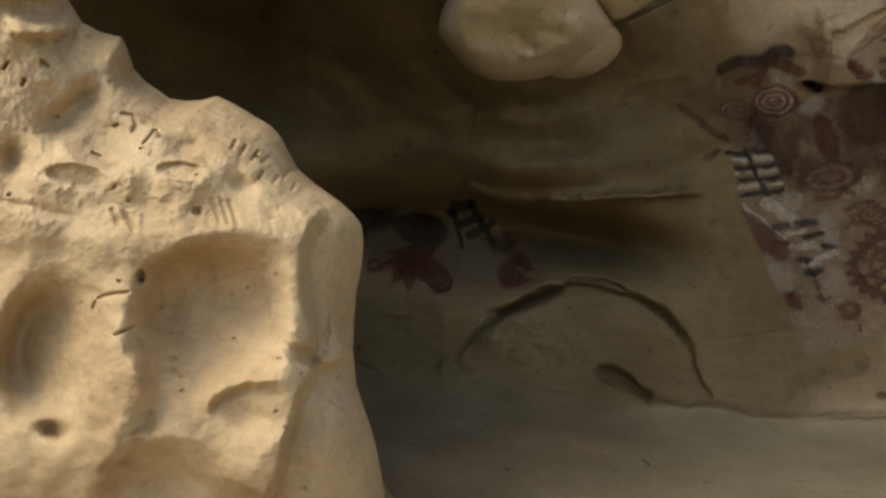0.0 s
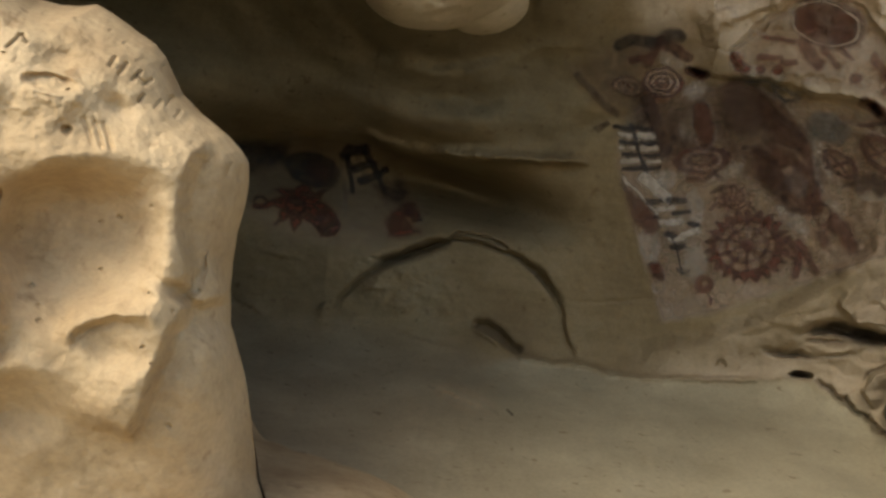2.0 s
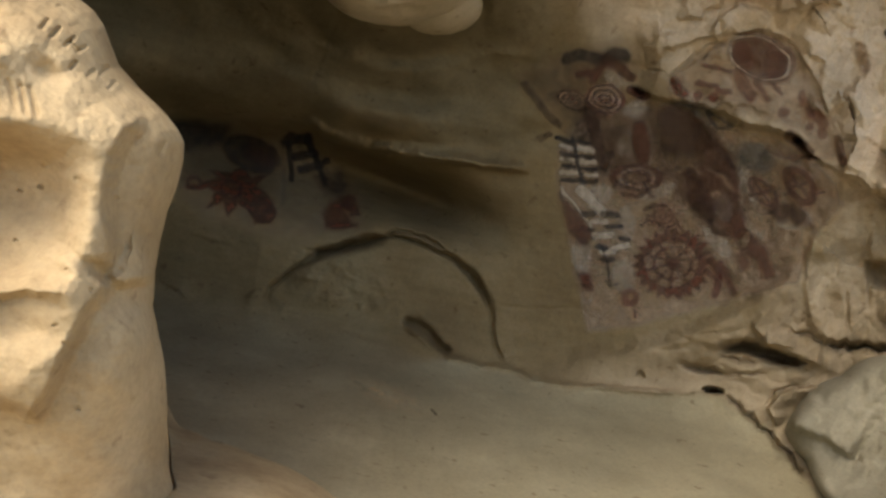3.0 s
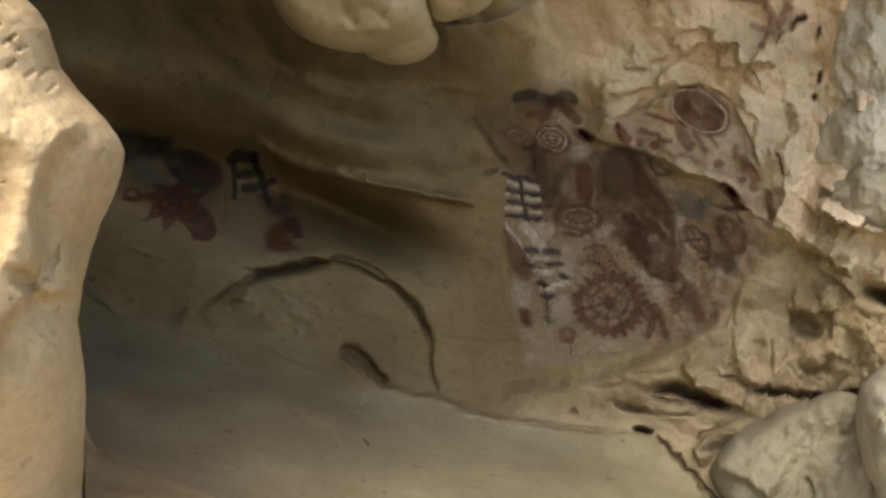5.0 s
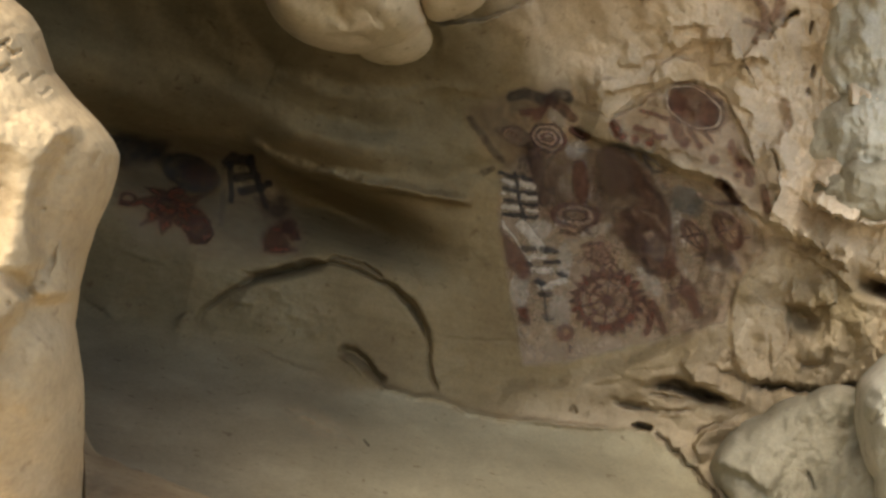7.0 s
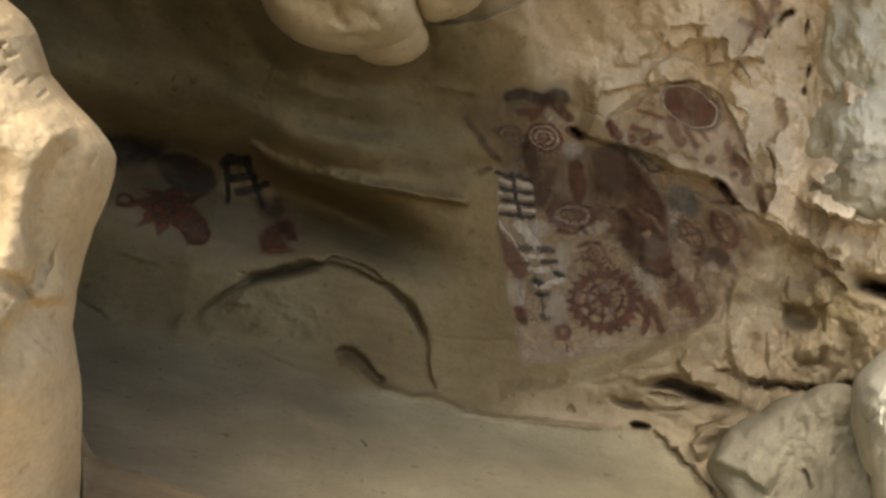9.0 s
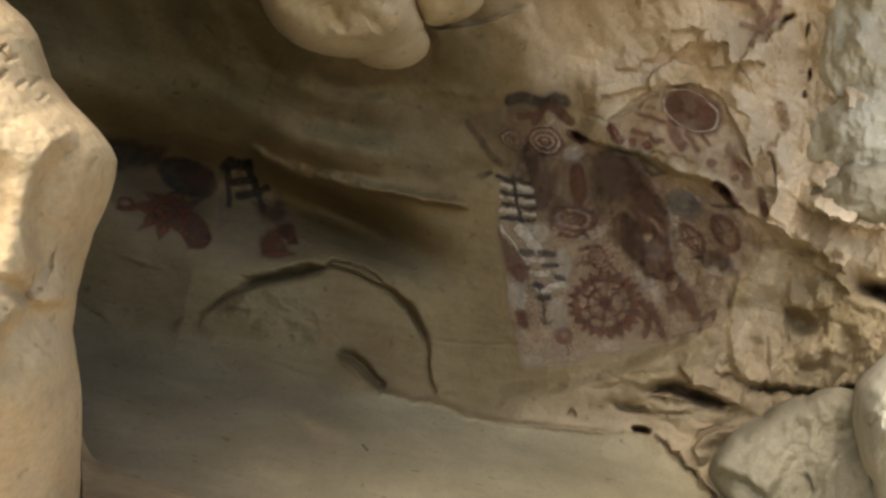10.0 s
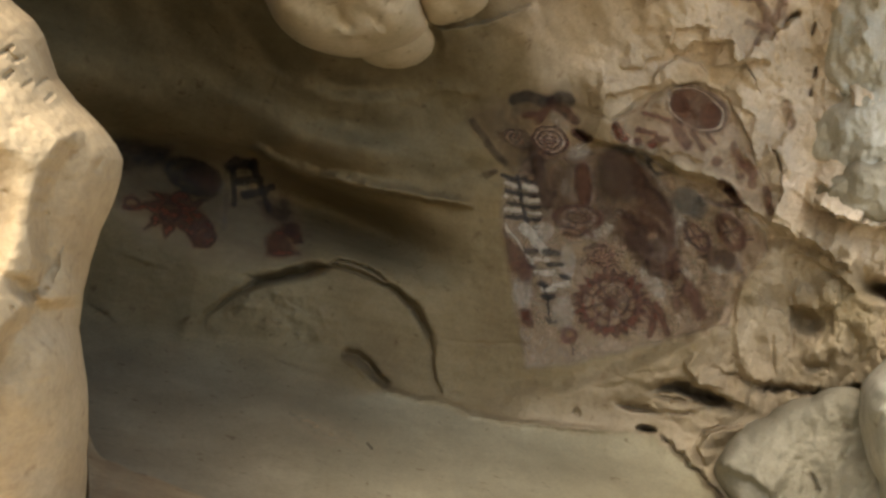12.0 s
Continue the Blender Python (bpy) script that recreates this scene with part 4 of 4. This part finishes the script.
# pale wash and smoke under the figures
painting("painted_ground", "pale pinkish wash with a straight edge under the painted figures",
    ("pale_wash", WASH, 0.70, [("area", [(0.311, 0.160), (0.331, 0.303), (0.417, 0.426), (0.517, 0.494), (0.731, 0.483), (0.903, 0.466), (1.131, 0.368), (1.360, 0.306), (1.560, 0.163), (1.657, 0.060), (1.674, -0.049), (1.565, -0.169), (1.491, -0.297), (1.462, -0.411), (1.188, -0.471), (0.903, -0.540), (0.617, -0.597), (0.434, -0.603), (0.403, -0.454), (0.374, -0.283), (0.343, -0.026)], 0.045)]),
    ("faint_wash", WASH, 0.22, [("area", [(0.189, 0.674), (0.331, 0.723), (0.660, 0.780), (0.743, 0.603), (0.731, 0.431), (0.417, 0.388), (0.303, 0.426)], 0.14)]),
    ("brown_stain", STAIN, 0.34, [("area", [(0.331, 0.403), (0.503, 0.511), (0.903, 0.474), (1.188, 0.331), (1.560, 0.146), (1.662, 0.003), (1.502, -0.226), (1.445, -0.397), (1.045, -0.477), (0.674, -0.426), (0.417, -0.340), (0.354, -0.026)], 0.10)]),
    ("smoke_stain", SOOT, 0.55, [("area", [(0.468, 0.511), (0.617, 0.454), (0.788, 0.511), (0.931, 0.483), (1.074, 0.346), (1.188, 0.203), (1.217, 0.003), (1.148, -0.083), (1.045, -0.077), (0.920, 0.003), (0.874, 0.111), (0.617, 0.129), (0.517, 0.169), (0.480, 0.346)], 0.14)]),
    ("smoke_stain", SOOT, 0.46, [("area", [(0.166, 0.688), (0.331, 0.757), (0.646, 0.803), (0.703, 0.688), (0.503, 0.597), (0.417, 0.403), (0.260, 0.540)], 0.16)]),
    ("pale_patch", WHITE, 0.45, [("disc", (0.714, 0.483), 0.06, 0.04, 20), ("disc", (0.617, 0.646), 0.045, 0.06, 20), ("disc", (0.520, 0.077), 0.065, 0.05, 10), ("disc", (0.805, 0.071), 0.10, 0.035, 15), ("disc", (1.108, -0.020), 0.05, 0.08, 20), ("disc", (1.074, -0.191), 0.10, 0.035, -50), ("disc", (0.417, -0.226), 0.05, 0.09, 0), ("disc", (0.626, 0.117), 0.04, 0.03, 0), ("disc", (1.445, -0.106), 0.09, 0.05, 0), ("disc", (1.234, 0.089), 0.025, 0.12, 15), ("disc", (0.646, -0.083), 0.04, 0.09, 0), ("disc", (0.617, -0.340), 0.06, 0.09, 0)]),
    ("pale_foot", WHITE, 0.10, [("line", [(0.460, -0.568), (0.646, -0.557), (0.874, -0.506), (1.074, -0.466)], 0.12)]))
painting("painted_ground", "pinkish wash on the sandstone plate above the figures",
    ("pale_wash", WASH, 0.6, [("area", [(0.903, 0.626), (1.045, 0.731), (1.188, 0.788), (1.388, 0.788), (1.502, 0.688), (1.588, 0.460), (1.688, 0.174), (1.617, 0.174), (1.474, 0.331), (1.245, 0.431), (0.960, 0.511)], 0.06)]))
# upper left of the painted wall
painting("winged_figure", "dark winged figure with spread arms, worn pigment",
    ("wing", BLACK, 0.75, [("line", [(0.388, 0.751), (0.451, 0.768), (0.548, 0.737)], 0.060), ("line", [(0.583, 0.740), (0.628, 0.763), (0.668, 0.745)], 0.068)]),
    ("body", DEEP, 0.75, [("line", [(0.440, 0.671), (0.508, 0.671), (0.577, 0.711)], 0.036), ("line", [(0.617, 0.706), (0.657, 0.677), (0.697, 0.637)], 0.05), ("line", [(0.583, 0.751), (0.554, 0.688), (0.508, 0.637)], 0.034)]))
painting("concentric_circle", "red and white concentric circles with a cross in the middle",
    ("white_ring", WHITE, 0.5, [("disc", (0.568, 0.540), 0.092, 0.072, -20)]),
    ("red_ring", RED, 0.85, [("ring", (0.568, 0.540), 0.030, 0.022, 0.014, -20), ("ring", (0.568, 0.540), 0.058, 0.044, 0.014, -20), ("ring", (0.568, 0.540), 0.088, 0.068, 0.016, -20), ("line", [(0.537, 0.546), (0.603, 0.528)], 0.012)]))
painting("concentric_circle", "dark concentric oval beside the red circles",
    ("dark_ring", SOOT, 0.85, [("disc", (0.411, 0.551), 0.085, 0.050, -25)]),
    ("pale_ring", WASH, 0.55, [("ring", (0.406, 0.551), 0.060, 0.034, 0.009, -25), ("ring", (0.400, 0.551), 0.030, 0.016, 0.007, -25)]))
painting("slanting_line", "dark slanting painted line along the edge of the wash",
    ("stroke", SOOT, 0.55, [("line", [(0.174, 0.646), (0.223, 0.574), (0.274, 0.494), (0.337, 0.426)], 0.035), ("line", [(0.240, 0.368), (0.288, 0.388)], 0.03)]))
painting("barred_figure", "black and white barred ladder figure with a dark spine",
    ("white_bar", WHITE, 0.75, [("line", [(0.343, 0.326), (0.394, 0.314)], 0.030), ("line", [(0.428, 0.308), (0.491, 0.294)], 0.038), ("line", [(0.337, 0.260), (0.400, 0.251)], 0.028), ("line", [(0.434, 0.243), (0.503, 0.234)], 0.030), ("line", [(0.337, 0.197), (0.411, 0.186)], 0.030), ("line", [(0.451, 0.180), (0.508, 0.169)], 0.022)]),
    ("black_bar", BLACK, 0.9, [("line", [(0.323, 0.368), (0.388, 0.346)], 0.026), ("line", [(0.423, 0.346), (0.488, 0.328)], 0.024), ("line", [(0.337, 0.288), (0.400, 0.280)], 0.022), ("line", [(0.423, 0.271), (0.497, 0.260)], 0.020), ("line", [(0.343, 0.226), (0.406, 0.217)], 0.022), ("line", [(0.440, 0.211), (0.508, 0.200)], 0.022), ("line", [(0.337, 0.160), (0.508, 0.137)], 0.024), ("line", [(0.400, 0.368), (0.417, 0.260), (0.440, 0.117)], 0.018)]))
painting("barred_figure", "black and white barred figure running down the wash",
    ("white_bar", WHITE, 0.8, [("line", [(0.431, 0.103), (0.488, 0.031), (0.526, -0.014)], 0.06), ("line", [(0.468, -0.060), (0.546, -0.060)], 0.03), ("line", [(0.488, -0.134), (0.574, -0.134)], 0.035), ("line", [(0.574, -0.197), (0.646, -0.186)], 0.035), ("line", [(0.517, -0.211), (0.574, -0.214)], 0.03), ("line", [(0.331, 0.117), (0.403, 0.017), (0.468, -0.083)], 0.016)]),
    ("black_bar", BLACK, 0.85, [("line", [(0.440, -0.017), (0.488, -0.023)], 0.030), ("line", [(0.531, -0.023), (0.600, -0.031)], 0.034), ("line", [(0.423, -0.094), (0.474, -0.103)], 0.028), ("line", [(0.546, -0.089), (0.617, -0.094)], 0.030), ("line", [(0.503, -0.183), (0.537, -0.191)], 0.030), ("line", [(0.611, -0.151), (0.646, -0.157)], 0.024), ("line", [(0.520, -0.251), (0.571, -0.254)], 0.030), ("line", [(0.508, -0.169), (0.537, -0.226), (0.554, -0.391)], 0.012), ("line", [(0.526, -0.357), (0.551, -0.391), (0.588, -0.374)], 0.010)]))
painting("dark_figure", "long dark hanging figure of smoky pigment",
    ("stroke", SOOT, 0.8, [("line", [(0.488, 0.474), (0.517, 0.346), (0.546, 0.217)], 0.06), ("line", [(0.546, 0.217), (0.588, 0.274)], 0.04)]))
painting("dark_figure", "tall dark red oval figure with a pale outline",
    ("oval", DEEP, 0.75, [("disc", (0.731, 0.317), 0.045, 0.115, 4)]),
    ("pale_outline", WHITE, 0.25, [("ring", (0.731, 0.317), 0.055, 0.125, 0.012, 4), ("line", [(0.680, 0.388), (0.668, 0.260)], 0.02), ("line", [(0.640, 0.331), (0.634, 0.274)], 0.03)]))
painting("dark_figure", "broad dark brown body of smoky pigment",
    ("body", SOOT, 0.85, [("area", [(0.823, 0.460), (0.888, 0.500), (0.974, 0.454), (1.017, 0.374), (0.994, 0.260), (0.903, 0.231), (0.823, 0.274)], 0.06)]))
painting("brown_band", "wide brown curved band with faint stripes",
    ("band", DEEP, 0.50, [("area", [(0.983, 0.446), (1.088, 0.331), (1.174, 0.203), (1.203, 0.031), (1.145, -0.111), (1.074, -0.169), (1.045, -0.054), (0.960, 0.003), (0.888, 0.060), (0.931, 0.174), (1.017, 0.203)], 0.05)]),
    ("pale_edge", WHITE, 0.28, [("line", [(0.988, 0.448), (1.103, 0.346), (1.183, 0.226), (1.205, 0.117), (1.197, 0.003), (1.231, -0.111), (1.302, -0.197)], 0.022)] ))
painting("brown_band", "dark brown facets and folds crossing the wide band",
    ("stroke", SOOT, 0.55, [("line", [(0.903, 0.174), (0.974, 0.140), (1.017, 0.083)], 0.03), ("line", [(0.960, 0.117), (1.045, 0.174), (1.131, 0.131)], 0.02), ("line", [(1.045, 0.331), (1.103, 0.254), (1.177, 0.163)], 0.03), ("area", [(0.954, 0.060), (1.045, 0.089), (1.074, -0.026), (1.045, -0.106), (0.965, -0.031)], 0.04), ("line", [(1.045, -0.083), (1.074, -0.140), (1.131, -0.160)], 0.03)]),
    ("pale_gap", WASH, 0.5, [("line", [(0.914, 0.163), (0.971, 0.197), (1.005, 0.140)], 0.016), ("line", [(1.045, 0.163), (1.120, 0.123), (1.160, 0.060)], 0.016), ("disc", (1.085, 0.046), 0.03, 0.022, 20), ("disc", (0.903, 0.037), 0.022, 0.016, 0)]))
painting("zigzag_mark", "thin dark zigzag strokes under the spoked oval",
    ("stroke", DEEP, 0.7, [("line", [(0.714, -0.094), (0.754, -0.060), (0.777, -0.077), (0.828, -0.111), (0.880, -0.094), (0.920, -0.129)], 0.014), ("line", [(0.731, -0.014), (0.777, 0.003), (0.845, -0.003)], 0.020), ("line", [(0.628, 0.071), (0.703, 0.049), (0.748, 0.077), (0.777, 0.049)], 0.026)]))
painting("spoked_oval", "dark red spoked oval with rings, half faded",
    ("ring", DEEP, 0.8, [("ring", (0.703, 0.146), 0.115, 0.058, 0.030, -6), ("ring", (0.703, 0.146), 0.06, 0.028, 0.014, -6), ("spokes", (0.703, 0.146), 0.105, 0.05, 0.5, 10, 0.012, 8)]),
    ("pale_ring", WHITE, 0.3, [("ring", (0.703, 0.146), 0.084, 0.042, 0.014, -6)]))
painting("rayed_sun", "small faded red wheel with thin spokes",
    ("wheel", RED, 0.6, [("ring", (0.823, -0.054), 0.048, 0.036, 0.014, 0), ("spokes", (0.823, -0.054), 0.085, 0.062, 0.15, 9, 0.010, 10)]))
painting("rayed_sun", "large red toothed sun wheel with ten spokes",
    ("rim", DEEP, 0.95, [("teeth", (0.860, -0.291), 0.178, 0.165, 0, 22, 0.22)]),
    ("inner_rim", DEEP, 0.9, [("ring", (0.860, -0.286), 0.088, 0.080, 0.020, 0), ("disc", (0.860, -0.286), 0.030, 0.028, 0)]),
    ("spoke", DEEP, 0.85, [("spokes", (0.860, -0.288), 0.135, 0.125, 0.1, 10, 0.018, 12)]),
    ("pale_gap", WASH, 0.45, [("disc", (0.925, -0.283), 0.024, 0.042, 0), ("disc", (0.883, -0.354), 0.022, 0.028, 0), ("disc", (0.825, -0.320), 0.022, 0.024, 30), ("disc", (0.788, -0.277), 0.016, 0.026, 0), ("disc", (0.863, -0.214), 0.022, 0.028, 0), ("disc", (0.914, -0.209), 0.016, 0.022, 0), ("disc", (0.737, -0.271), 0.016, 0.034, 0)]))
painting("red_fringe", "red toothed strokes beside the sun wheel",
    ("stroke", DEEP, 0.85, [("line", [(1.045, -0.283), (1.088, -0.354), (1.060, -0.454)], 0.035), ("line", [(1.088, -0.297), (1.131, -0.397), (1.148, -0.448)], 0.035), ("line", [(1.017, -0.340), (1.074, -0.374)], 0.03)]))
painting("ringed_dot", "small red ringed dot low on the wash",
    ("ring", RED, 0.8, [("ring", (0.646, -0.448), 0.030, 0.030, 0.028, 0), ("line", [(0.663, -0.511), (0.668, -0.546)], 0.014)]))
painting("dark_patch", "dark red and black patch at the edge of the wash",
    ("patch", DEEP, 0.95, [("area", [(0.400, -0.317), (0.446, -0.317), (0.468, -0.374), (0.460, -0.408), (0.417, -0.397)], 0.02)]),
    ("pale_ring", WHITE, 0.4, [("ring", (0.434, -0.437), 0.03, 0.025, 0.014, 0)]))
painting("dark_wedge", "brown wedge along the straight edge of the wash",
    ("wedge", DEEP, 0.75, [("area", [(0.317, 0.094), (0.366, 0.031), (0.431, -0.040), (0.480, -0.146), (0.431, -0.183), (0.366, -0.111)], 0.025)]))
painting("crossed_oval", "red-brown oval with a cross inside",
    ("ring", DEEP, 0.75, [("ring", (1.308, 0.037), 0.080, 0.040, 0.026, -50), ("line", [(1.251, 0.026), (1.348, 0.049)], 0.02), ("line", [(1.268, 0.083), (1.337, -0.014)], 0.014)]))
painting("crossed_oval", "dark red oval wheel with four spokes",
    ("ring", DEEP, 0.8, [("ring", (1.480, 0.060), 0.092, 0.052, 0.034, -58), ("line", [(1.428, 0.049), (1.525, 0.083)], 0.018), ("line", [(1.434, 0.117), (1.514, 0.009)], 0.018), ("line", [(1.525, 0.026), (1.588, 0.020)], 0.014)]))
painting("crescent", "dark brown crescent with fringed underside",
    ("arc", SOOT, 0.95, [("area", [(1.308, -0.071), (1.365, -0.034), (1.445, -0.026), (1.508, -0.071), (1.542, -0.169), (1.491, -0.123), (1.457, -0.146), (1.422, -0.094), (1.377, -0.117), (1.354, -0.077)], 0.025)]))
painting("grey_oval", "blue-grey smoky oval patch",
    ("patch", SLATE, 0.7, [("disc", (1.274, 0.206), 0.105, 0.068, -35)]))
painting("brown_leaf", "brown pointed leaf shape",
    ("leaf", DEEP, 0.75, [("area", [(1.200, -0.020), (1.223, -0.140), (1.188, -0.191), (1.103, -0.157), (1.160, -0.083)], 0.025)]))
painting("brown_leaf", "long brown leaf shape pointing down",
    ("leaf", DEEP, 0.75, [("area", [(1.245, -0.163), (1.302, -0.240), (1.354, -0.368), (1.302, -0.386), (1.268, -0.297), (1.217, -0.254)], 0.025)]))
painting("brown_leaf", "short brown leaf shape in pale rock",
    ("leaf", DEEP, 0.6, [("area", [(1.165, -0.254), (1.205, -0.248), (1.228, -0.326), (1.188, -0.346)], 0.02), ("ring", (1.203, -0.183), 0.035, 0.05, 0.014, 0)]))
painting("triangle_mark", "dark triangle drawn in outline",
    ("line", BLACK, 0.7, [("line", [(1.051, 0.448), (1.097, 0.363), (1.174, 0.368), (1.074, 0.437)], 0.018), ("line", [(0.903, 0.494), (1.045, 0.460), (1.174, 0.368)], 0.016)]))
# plate above
painting("red_disc", "large dark red disc with a white ring and spokes",
    ("disc", DEEP, 0.72, [("disc", (1.325, 0.688), 0.172, 0.112, -30)]),
    ("white_ring", WHITE, 0.8, [("ring", (1.311, 0.688), 0.150, 0.092, 0.012, -30)  ]),
    ("faint_spoke", WHITE, 0.4, [("line", [(1.325, 0.574), (1.334, 0.711)], 0.010), ("line", [(1.334, 0.674), (1.440, 0.637)], 0.008), ("line", [(1.334, 0.674), (1.260, 0.751)], 0.008)]),
    ("red_core", RED, 0.35, [("disc", (1.382, 0.646), 0.06, 0.06, 0), ("disc", (1.231, 0.717), 0.05, 0.05, 0)]),
    ("fringe", RED, 0.7, [("line", [(1.203, 0.617), (1.260, 0.511)], 0.06), ("line", [(1.288, 0.574), (1.345, 0.483)], 0.03), ("line", [(1.365, 0.560), (1.411, 0.511)], 0.02)]))
painting("red_dots", "row of red dots and strokes on pale rock",
    ("pale_strip", WHITE, 0.6, [("line", [(0.903, 0.574), (0.988, 0.511), (1.088, 0.483)], 0.06)]),
    ("dot", RED, 0.9, [("line", [(0.903, 0.603), (0.925, 0.557), (0.948, 0.540)], 0.05), ("disc", (1.014, 0.526), 0.022, 0.022, 0), ("disc", (1.083, 0.511), 0.024, 0.020, 0), ("line", [(1.017, 0.586), (1.103, 0.563)], 0.028), ("line", [(1.108, 0.540), (1.165, 0.534)], 0.03), ("line", [(1.045, 0.671), (1.174, 0.631)], 0.020)]))
painting("red_mark", "scattered red-brown marks along a sandstone edge",
    ("mark", RED, 0.65, [("disc", (1.411, 0.420), 0.028, 0.022, 0), ("line", [(1.502, 0.503), (1.537, 0.403)], 0.04), ("line", [(1.560, 0.403), (1.602, 0.351)], 0.05), ("disc", (1.594, 0.306), 0.025, 0.03, 0), ("disc", (1.537, 0.340), 0.02, 0.02, 0), ("line", [(1.660, 0.274), (1.688, 0.160)], 0.04), ("line", [(1.417, 0.197), (1.560, 0.191)], 0.02)]))
painting("red_mark", "dark red mark in a small hollow",
    ("mark", DEEP, 0.85, [("line", [(1.440, 0.303), (1.488, 0.260), (1.520, 0.217)], 0.06), ("line", [(0.691, 0.574), (0.765, 0.546)], 0.045)]))
painting("red_branch", "branching red figure high on pale rock",
    ("branch", RED, 0.6, [("line", [(1.602, 1.288), (1.680, 1.174), (1.674, 1.088)], 0.05), ("line", [(1.774, 1.288), (1.754, 1.174), (1.680, 1.088)], 0.06), ("line", [(1.474, 1.260), (1.617, 1.242)], 0.04), ("line", [(1.582, 1.123), (1.668, 1.094)], 0.035), ("line", [(1.660, 1.083), (1.622, 1.017)], 0.03), ("line", [(1.708, 1.088), (1.731, 1.037)], 0.02)]))
painting("red_mark", "faint pink smear on pale rock",
    ("mark", RED, 0.4, [("line", [(1.774, 0.703), (1.794, 0.603)], 0.06)]))
# in the alcove
painting("painted_ground", "dull pinkish wash in the dark alcove",
    ("pale_wash", WASH, 0.28, [("area", [(-1.697, 0.517), (-1.382, 0.574), (-1.040, 0.503), (-0.811, 0.374), (-0.640, 0.117), (-0.683, -0.040), (-1.097, -0.083), (-1.497, 0.031), (-1.697, 0.231)], 0.12)]))
painting("sun_creature", "rust-red rayed figure with a hatched disc for a tail",
    ("body", RUST, 0.95, [("area", [(-1.525, 0.260), (-1.428, 0.277), (-1.474, 0.323), (-1.360, 0.297), (-1.291, 0.323), (-1.251, 0.268), (-1.160, 0.277), (-1.228, 0.226), (-1.143, 0.140), (-1.131, 0.074), (-1.171, 0.026), (-1.240, 0.031), (-1.285, 0.111), (-1.331, 0.134), (-1.388, 0.077), (-1.408, 0.157), (-1.497, 0.123), (-1.442, 0.206)], 0.02), ("line", [(-1.588, 0.243), (-1.537, 0.231), (-1.474, 0.248)], 0.030)]),
    ("core_ring", DEEP, 0.6, [("ring", (-1.360, 0.214), 0.055, 0.045, 0.016, 0)]),
    ("disc", DEEP, 0.85, [("disc", (-1.205, 0.094), 0.072, 0.066, -30)]),
    ("hatching", SAND, 0.25, [("line", [(-1.251, 0.123), (-1.205, 0.049)], 0.008), ("line", [(-1.222, 0.140), (-1.171, 0.066)], 0.008), ("line", [(-1.251, 0.071), (-1.177, 0.129)], 0.008), ("line", [(-1.222, 0.043), (-1.154, 0.100)], 0.008)]),
    ("curl", RUST, 0.7, [("ring", (-1.560, 0.260), 0.032, 0.03, 0.018, 0)]))
painting("dark_oval", "black oval with a pale double outline",
    ("oval", BLACK, 0.9, [("disc", (-1.240, 0.386), 0.165, 0.092, -24)]),
    ("red_tint", DEEP, 0.45, [("disc", (-1.188, 0.374), 0.10, 0.055, -24)]),
    ("pale_outline", SAND, 0.30, [("ring", (-1.240, 0.383), 0.145, 0.078, 0.012, -24), ("line", [(-1.085, 0.443), (-1.074, 0.317), (-1.091, 0.129)], 0.03)]))
painting("dark_smear", "black smoke smear at the back of the alcove",
    ("smear", BLACK, 0.85, [("area", [(-1.680, 0.597), (-1.525, 0.574), (-1.354, 0.528), (-1.382, 0.443), (-1.554, 0.431), (-1.668, 0.454)], 0.07)]))
painting("barred_figure", "black barred figure bending down the alcove wall",
    ("black_bar", BLACK, 0.9, [("line", [(-1.051, 0.431), (-1.028, 0.454), (-0.943, 0.443)], 0.062), ("line", [(-0.943, 0.448), (-0.908, 0.346), (-0.868, 0.214)], 0.034), ("line", [(-1.011, 0.357), (-0.914, 0.371)], 0.044), ("line", [(-0.988, 0.291), (-0.880, 0.306)], 0.044), ("line", [(-1.040, 0.431), (-1.040, 0.243)], 0.032), ("disc", (-0.851, 0.323), 0.022, 0.02, 0)]),
    ("white_bar", SAND, 0.35, [("disc", (-0.983, 0.403), 0.018, 0.013, 0), ("disc", (-0.960, 0.331), 0.022, 0.013, 0), ("disc", (-0.857, 0.271), 0.018, 0.02, 0)]),
    ("stroke", SOOT, 0.7, [("area", [(-0.908, 0.254), (-0.834, 0.254), (-0.777, 0.277), (-0.748, 0.197), (-0.788, 0.134), (-0.857, 0.163)], 0.05)]))
painting("red_blob", "dark red double blob low in the alcove",
    ("blob", RUST, 0.85, [("area", [(-0.885, 0.066), (-0.834, 0.106), (-0.794, 0.123), (-0.777, 0.083), (-0.743, 0.014), (-0.708, -0.014), (-0.811, -0.026), (-0.880, -0.014)], 0.03), ("area", [(-0.794, 0.134), (-0.748, 0.140), (-0.703, 0.094), (-0.697, 0.049), (-0.731, 0.043), (-0.777, 0.089)], 0.03)]),
    ("red_core", DEEP, 0.6, [("disc", (-0.748, 0.111), 0.04, 0.035, 0), ("line", [(-0.737, 0.049), (-0.697, 0.043), (-0.703, 0.071)], 0.012)]))
painting("worn_patch", "pale scuffed patch on the smooth cave floor",
    ("scuff", SAND, 0.6, [("area", [(-0.768, -0.820), (-0.640, -0.848), (-0.497, -0.925), (-0.434, -0.983), (-0.554, -0.963), (-0.683, -0.905)], 0.05)]), group="marks on the cave floor")
painting("worn_patch", "small dark chip on the smooth cave floor",
    ("chip", SOOT, 0.8, [("line", [(-0.377, -0.980), (-0.360, -1.008)], 0.014)]), group="marks on the cave floor")
